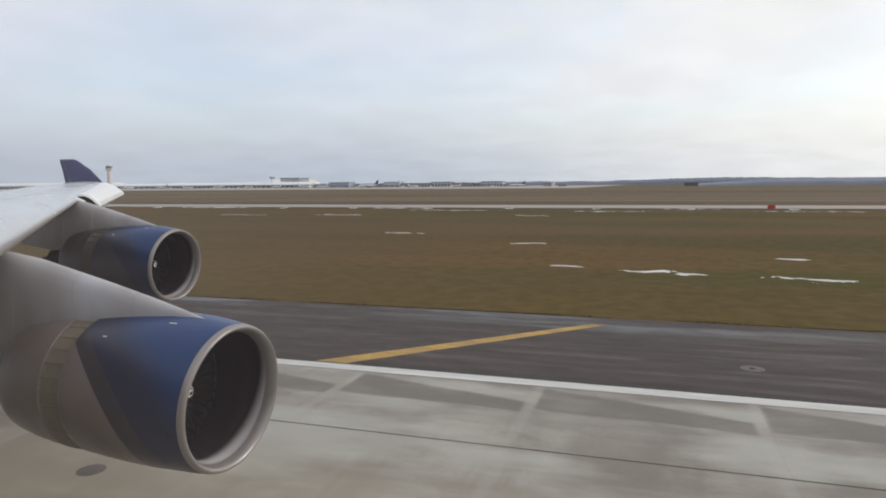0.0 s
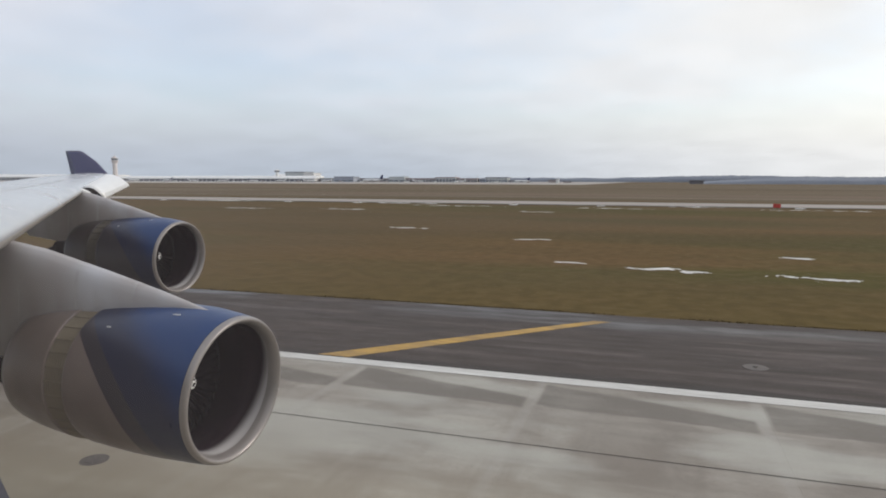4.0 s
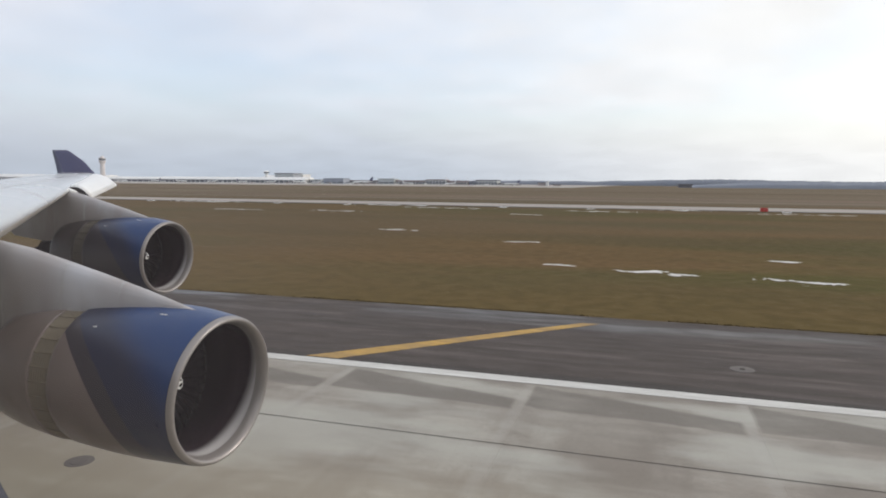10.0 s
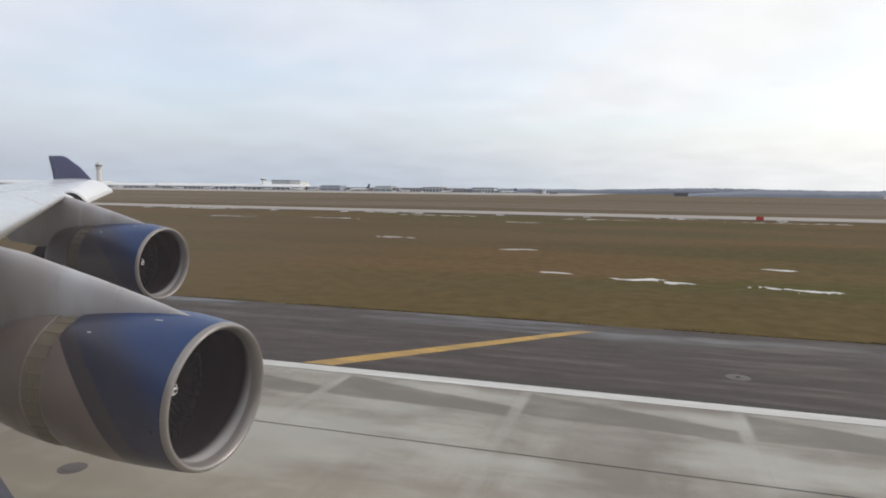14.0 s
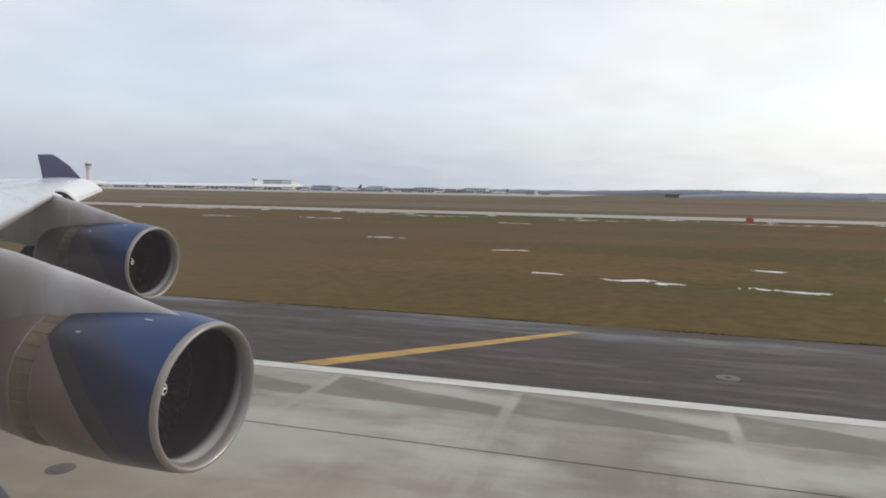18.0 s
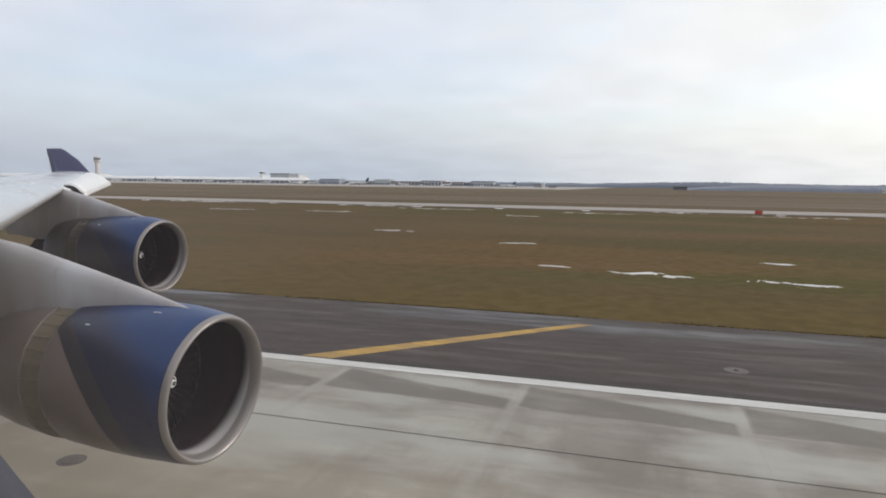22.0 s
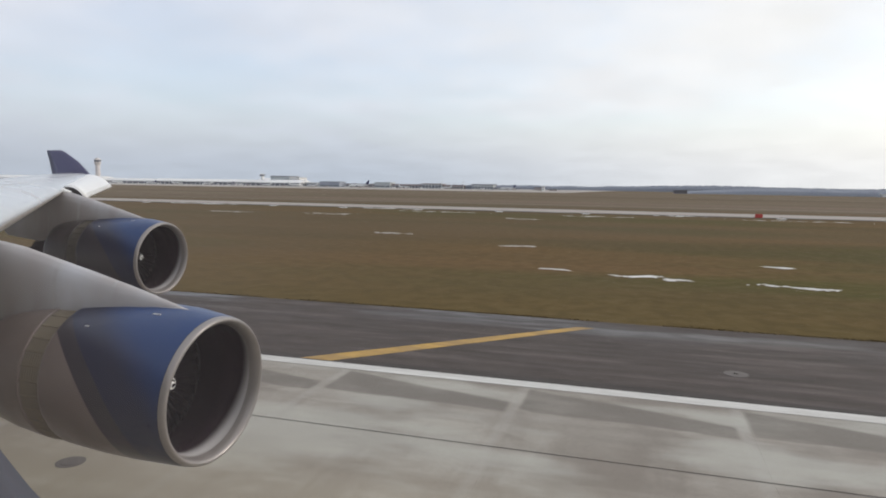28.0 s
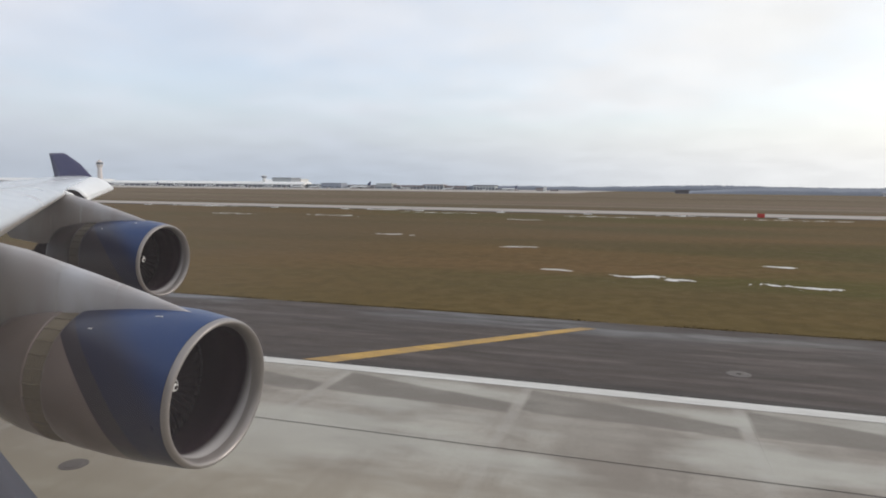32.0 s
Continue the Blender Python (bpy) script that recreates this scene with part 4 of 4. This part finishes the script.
part("edge_trim", loft(B(), [[(84, -0.1, 9.0), (84, 0.4, 9.0), (84, 0.4, 9.8), (84, -0.1, 9.8)], [(110.4, -0.1, 0.6), (110.4, 0.4, 0.6), (110.4, 0.4, 1.4), (110.4, -0.1, 1.4)]]), ROOF_WHITE, fence, "white sloping edge")


# distant woods: uneven belts of small crowns
def woods(name, seed, x0, x1, y_mid, height, label):
    rng = random.Random(seed)
    verts, faces = [], []
    n = int((x1 - x0) / 2.6)
    for row in range(3):
        first = len(verts)
        for k in range(n + 1):
            x = x0 + (x1 - x0) * k / n
            twig = 0.10 * noise.noise((x * 0.11, row * 5.0, 2.0)) + 0.07 * rng.uniform(-1, 1)
            h, y = height(x) * (0.80 + 0.10 * row + twig), y_mid(x) + 16 * row + 3 * noise.noise((x * 0.02, row, 9.0))
            verts += [(x, y, -0.3), (x, y + 1.5, h * 0.5), (x + rng.uniform(-0.8, 0.8), y + 4, h), (x, y + 8, h * 0.85), (x, y + 14, -0.3)]
            if k:
                a = first + 5 * (k - 1)
                faces += [(a + i, a + 5 + i, a + 6 + i, a + 1 + i) for i in range(4)]
    me = bpy.data.meshes.new(name)
    me.from_pydata(verts, [], faces)
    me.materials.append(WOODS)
    for p in me.polygons:
        p.use_smooth = True
    return tagged(new(name, me), label, "woods", kind="stuff")


def ramp_up(x, lo, hi):
    return min(1.0, max(0.0, (x - lo) / (hi - lo)))


woods("far_woods", 4, -2600, 2600, lambda x: 2700 - 0.1 * x, lambda x: 14 + 9 * ramp_up(x, -700, 200) + 5 * noise.noise((x * 0.0022, 0, 0)) + 2 * noise.noise((x * 0.012, 3, 0)), "low belt of distant bare woods, blue-grey with painted haze")
woods("near_woods", 5, 60, 1900, lambda x: 1350 + 0.05 * x, lambda x: (3 + 9.0 * ramp_up(x, 60, 200)) * (1 + 0.22 * noise.noise((x * 0.005, 7, 0)) + 0.20 * noise.noise((x * 0.022, 1, 0)) + 0.10 * noise.noise((x * 0.08, 4, 0))), "belt of bare woods across the field, blue-grey with painted haze")

# ------------------------------------------------ snow left in the grass
def snow_patch(x, y, length, width, seed, high=0.035):
    """What is left of a drift: the parts of a thin sheet where uneven melting has spared it, with ragged edges and holes."""
    r_ = random.Random(seed)
    nx, ny = max(16, int(min(120, length * 7))), 12
    verts, faces, at_ = [], [], {}

    def left(u, v):
        px, py = length * (u - 0.5), width * (v - 0.5)
        big = noise.noise((px * 0.45 + seed * 9.1, py * 0.9, 1.0)) + 0.55 * noise.noise((px * 1.3, py * 2.2 + seed, 3.0)) + 0.3 * noise.noise((px * 4.0, py * 5.0 + seed, 6.0))
        taper = 1 - abs(2 * u - 1) ** 3
        body = 1 - abs(2 * v - 1) ** 1.5
        return 0.95 * big + 0.9 * body * taper - 0.70

    def corner(i, j):
        if (i, j) not in at_:
            at_[i, j] = len(verts)
            k = left(i / nx, j / ny)
            verts.append((length * (i / nx - 0.5 + r_.uniform(-0.3, 0.3) / nx), width * (j / ny - 0.5 + r_.uniform(-0.3, 0.3) / ny) + 0.12 * width * math.sin(i * 0.21 + seed), -0.058 + high * min(1.0, max(0.0, 3.0 * k))))
        return at_[i, j]

    for i in range(nx):
        for j in range(ny):
            if left((i + 0.5) / nx, (j + 0.5) / ny) > 0:
                faces.append((corner(i, j), corner(i + 1, j), corner(i + 1, j + 1), corner(i, j + 1)))
    me = bpy.data.meshes.new("snow_patch")
    me.from_pydata(verts, [], faces)
    me.materials.append(SNOW)
    ob = new("snow_patch", me)
    ob.matrix_basis = pose(x, y, 0)
    return tagged(ob, "thin ragged streak of old snow lying on the grass", "snow", "snow patches")


PATCHES = [(-29.5, 78.0, 9, 2.4), (-12.5, 66.5, 5.2, 1.8), (1.6, 46.8, 8.0, 3.2), (9.0, 45.2, 6.5, 3.4), (-6.2, 48.8, 3.6, 2.0), (15.6, 44.0, 3.6, 2.6), (10.4, 57.0, 3.6, 1.8), (-38, 47, 1.6, 0.8), (-84, 121, 15, 4.0), (-62, 124, 18, 3.4), (-22, 126, 11, 2.6), (48, 108, 13, 3.0), (74, 84, 9, 2.2), (-47, 150, 30, 4.2), (-9, 147, 24, 4.6), (30, 151, 34, 3.6), (92, 147, 26, 3.2)]
for k, p in enumerate(PATCHES):
    snow_patch(*p, k + 1)
# low banks left along the taxiway by the ploughs
for k, p in enumerate([(-64, 161.0, 22, 1.6), (8, 161.2, 16, 1.4), (66, 161.0, 30, 1.4), (-120, 161.2, 34, 2.0)]):
    snow_patch(*p, k + 60, 0.14)

# uneven tufts along the asphalt's edge
rng = random.Random(77)
verts, faces = [], []
for k in range(9000):
    x, y = rng.uniform(-40, 34), 29.93 + abs(rng.gauss(0, 0.16))
    if noise.noise((x * 0.35, y * 0.35, 2.0)) + rng.uniform(-0.4, 0.4) < -0.1:
        continue
    for q in range(3):
        a, h, w_ = rng.uniform(0, math.pi), rng.uniform(0.02, 0.06), rng.uniform(0.02, 0.06)
        dx, dy = w_ * math.cos(a), w_ * math.sin(a)
        ox, oy = rng.uniform(-0.08, 0.08), rng.uniform(-0.08, 0.08)
        n = len(verts)
        verts += [(x + ox - dx, y + oy - dy, -0.05), (x + ox + dx, y + oy + dy, -0.05), (x + ox + rng.uniform(-0.06, 0.06), y + oy + rng.uniform(-0.06, 0.06), -0.05 + h)]
        faces.append((n, n + 1, n + 2))
me = bpy.data.meshes.new("grass_tufts")
me.from_pydata(verts, [], faces)
me.materials.append(GRASS)
tagged(new("grass_tufts", me), "short uneven tufts of brown grass beside the asphalt", "grass", kind="stuff")

# ------------------------------------------------ small field furniture
def taxi_light(x, y):
    g = thing("taxiway_light", "small taxiway edge light on a pale concrete pad", "light fixture", "taxiway lights", at=pose(x, y, 0))
    part("pad", box(B(), -0.9, 0.9, -0.7, 0.7, -0.1, 0.06, 0.01), ROOF_WHITE, g, "pale concrete pad")
    part("stem", tube(B(), (0, 0, 0.02), (0, 0, 0.28), 0.05, 0.04), SIGN_YELLOW, g)
    part("lens", tube(B(), (0, 0, 0.28), (0, 0, 0.40), 0.07, 0.05), WINGLET_BLUE, g, "blue glass lens")
    return g


first = taxi_light(-160, 160.0)
for k in range(1, 14):
    copy_thing(first, pose(-160 + 21.0 * k, 160.0, 0))


def guidance_sign(x, y, wdt, mats):
    g = thing("guidance_sign", "low taxiway guidance sign standing in the grass", "sign", at=pose(x, y, 0))
    for k, m_ in enumerate(mats):
        part("panel", box(B(), -wdt / 2 + wdt * k / len(mats), -wdt / 2 + wdt * (k + 1) / len(mats), -0.12, 0.12, 0.25, 1.05, 0.02), m_, g)
    for lx in (-wdt * 0.35, wdt * 0.35):
        part("leg", tube(B(), (lx, 0, -0.08), (lx, 0, 0.26), 0.04, 0.04), LIP, g)
    return g


pad = part("pad", box(B(), 44.0, 52.0, 29.87, 37.5, -0.3, -0.01), ASPHALT)
tagged(pad, "small asphalt pad joining the runway shoulder", "pavement", kind="structure")
marker = thing("marker_box", "small yellowish equipment box on a white base", "equipment", at=pose(47.5, 35.6, 0))
part("base", box(B(), -0.7, 0.7, -0.5, 0.5, -0.1, 0.12, 0.02), ROOF_WHITE, marker, "white concrete base")
part("body", box(B(), -0.28, 0.28, -0.22, 0.22, 0.12, 0.95, 0.04), SIGN_YELLOW, marker)
part("cap", box(B(), -0.33, 0.33, -0.27, 0.27, 0.95, 1.05, 0.03), WALL_BROWN, marker)
guidance_sign(24.0, 157.0, 1.5, (RED,))
guidance_sign(96.0, 52.0, 3.0, (SIGN_YELLOW, BLACK))

# what the roll has passed farther back along the runway: two junctions, their snow banks, signs and markings
for x0, x1 in ((-945.0, -860.0), (-500.0, -385.0)):
    link = part("junction", box(B(), x0, x1, 29.9, 163.4, -0.3, 0.002), TAXI)
    tagged(link, "pale concrete junction between runway and taxiway", "road", kind="structure")
    mouth = part("junction_mouth", box(B(), x0 - 6, x1 + 6, 19.76, 29.88, -0.3, 0.006), TAXI)
    tagged(mouth, "pale concrete mouth of the junction across the shoulder", "road", kind="structure")
    xm = (x0 + x1) / 2
    stripe([(xm - 20.15, 20.0), (xm - 19.85, 20.0), (xm + 0.15, 60.0), (xm + 0.15, 163.0), (xm - 0.15, 163.0), (xm - 0.15, 60.0)], PAINT_YELLOW, "junction_centre_line", "thin yellow centre line curving off the runway", 0.012)
for k, (x0, y0, long, wide) in enumerate([(-790, 47, 70, 9), (-705, 49, 60, 7), (-300, 48, 66, 8), (-236, 51, 40, 6), (-980, 44, 22, 4)]):
    snow_patch(x0, y0, long, wide, 90 + k, 0.2)
guidance_sign(-768.0, 52.0, 3.2, (SIGN_YELLOW, BLACK))
guidance_sign(-262.0, 50.0, 3.2, (SIGN_YELLOW, BLACK))
board = thing("distance_board", "black distance board with a pale illegible mark", "sign", at=pose(-318.0, 46.0, 0))
part("panel", box(B(), -0.6, 0.6, -0.15, 0.15, 0.35, 1.75, 0.03), BLACK, board)
part("mark", box(B(), -0.22, 0.22, -0.165, -0.15, 0.65, 1.45), ROOF_WHITE, board, "pale upright bar")
for lx in (-0.4, 0.4):
    part("leg", tube(B(), (lx, 0, -0.08), (lx, 0, 0.36), 0.04, 0.04), LIP, board)

def edge_light(x, y):
    g = thing("runway_edge_light", "flat runway edge light on a weathered round base", "light fixture", "runway edge lights", at=pose(x, y, 0))
    part("base", tube(B(), (0, 0, -0.05), (0, 0, 0.012), 0.40, 0.38, 24), EDGE_BASE, g, "weathered round base")
    part("lens", tube(B(), (0, 0, 0.01), (0, 0, 0.06), 0.09, 0.06), EDGE_BASE, g, "low lens cover")
    return g


lamp = edge_light(3.1, 22.8)
for k in (-4, -3, -2, -1, 1, 2, 3):
    copy_thing(lamp, pose(3.1 + 60.0 * k, 22.8, 0))


def inset_light(x, y):
    g = thing("inset_light", "flat round light fitting set into the runway slab", "light fixture", "inset runway lights", at=pose(x, y, 0))
    part("collar", tube(B(), (0, 0, -0.03), (0, 0, 0.006), 0.30, 0.29, 28), EDGE_BASE, g, "dull cement collar")
    part("housing", tube(B(), (0, 0, -0.03), (0, 0, 0.014), 0.22, 0.19, 24), EDGE_BASE, g, "dark worn metal housing")
    return g


inset = inset_light(-11.3, 10.6)
for k in (-3, -2, -1, 1, 2, 3):
    copy_thing(inset, pose(-11.3 + 30.0 * k, 10.6, 0))

# ------------------------------------------------ runway slabs, one by one where the camera sees them
for j in range(len(JOINT_Y) - 1):
    y0, y1 = JOINT_Y[j] + 0.03, JOINT_Y[j + 1] - 0.03
    bm = box(B(), 0.001, SLAB_X - 0.001, y0, y1, -0.2, 0.0)
    me = bpy.data.meshes.new("slab")
    bm.to_mesh(me)
    bm.free()
    me.materials.append(CONCRETE)
    near = range(-9, 8) if JOINT_Y[j] > 2 else ()
    for k in near:
        ob = new("slab", me)
        ob.parent = bed
        ob.matrix_basis = pose(SLAB_X * k - X_SHIFT + SLAB_X, 0, 0)
    bm = B()
    for k in range(-255, 255):
        if k not in near:
            a = SLAB_X * k - X_SHIFT + SLAB_X
            vs = [bm.verts.new(p) for p in ((a + 0.01, y0, 0), (a + SLAB_X - 0.01, y0, 0), (a + SLAB_X - 0.01, y1, 0), (a + 0.01, y1, 0))]
            bm.faces.new(vs)
    ob = part("distant_slabs", bm, CONCRETE, bed)
    ob["kind"] = "stuff"
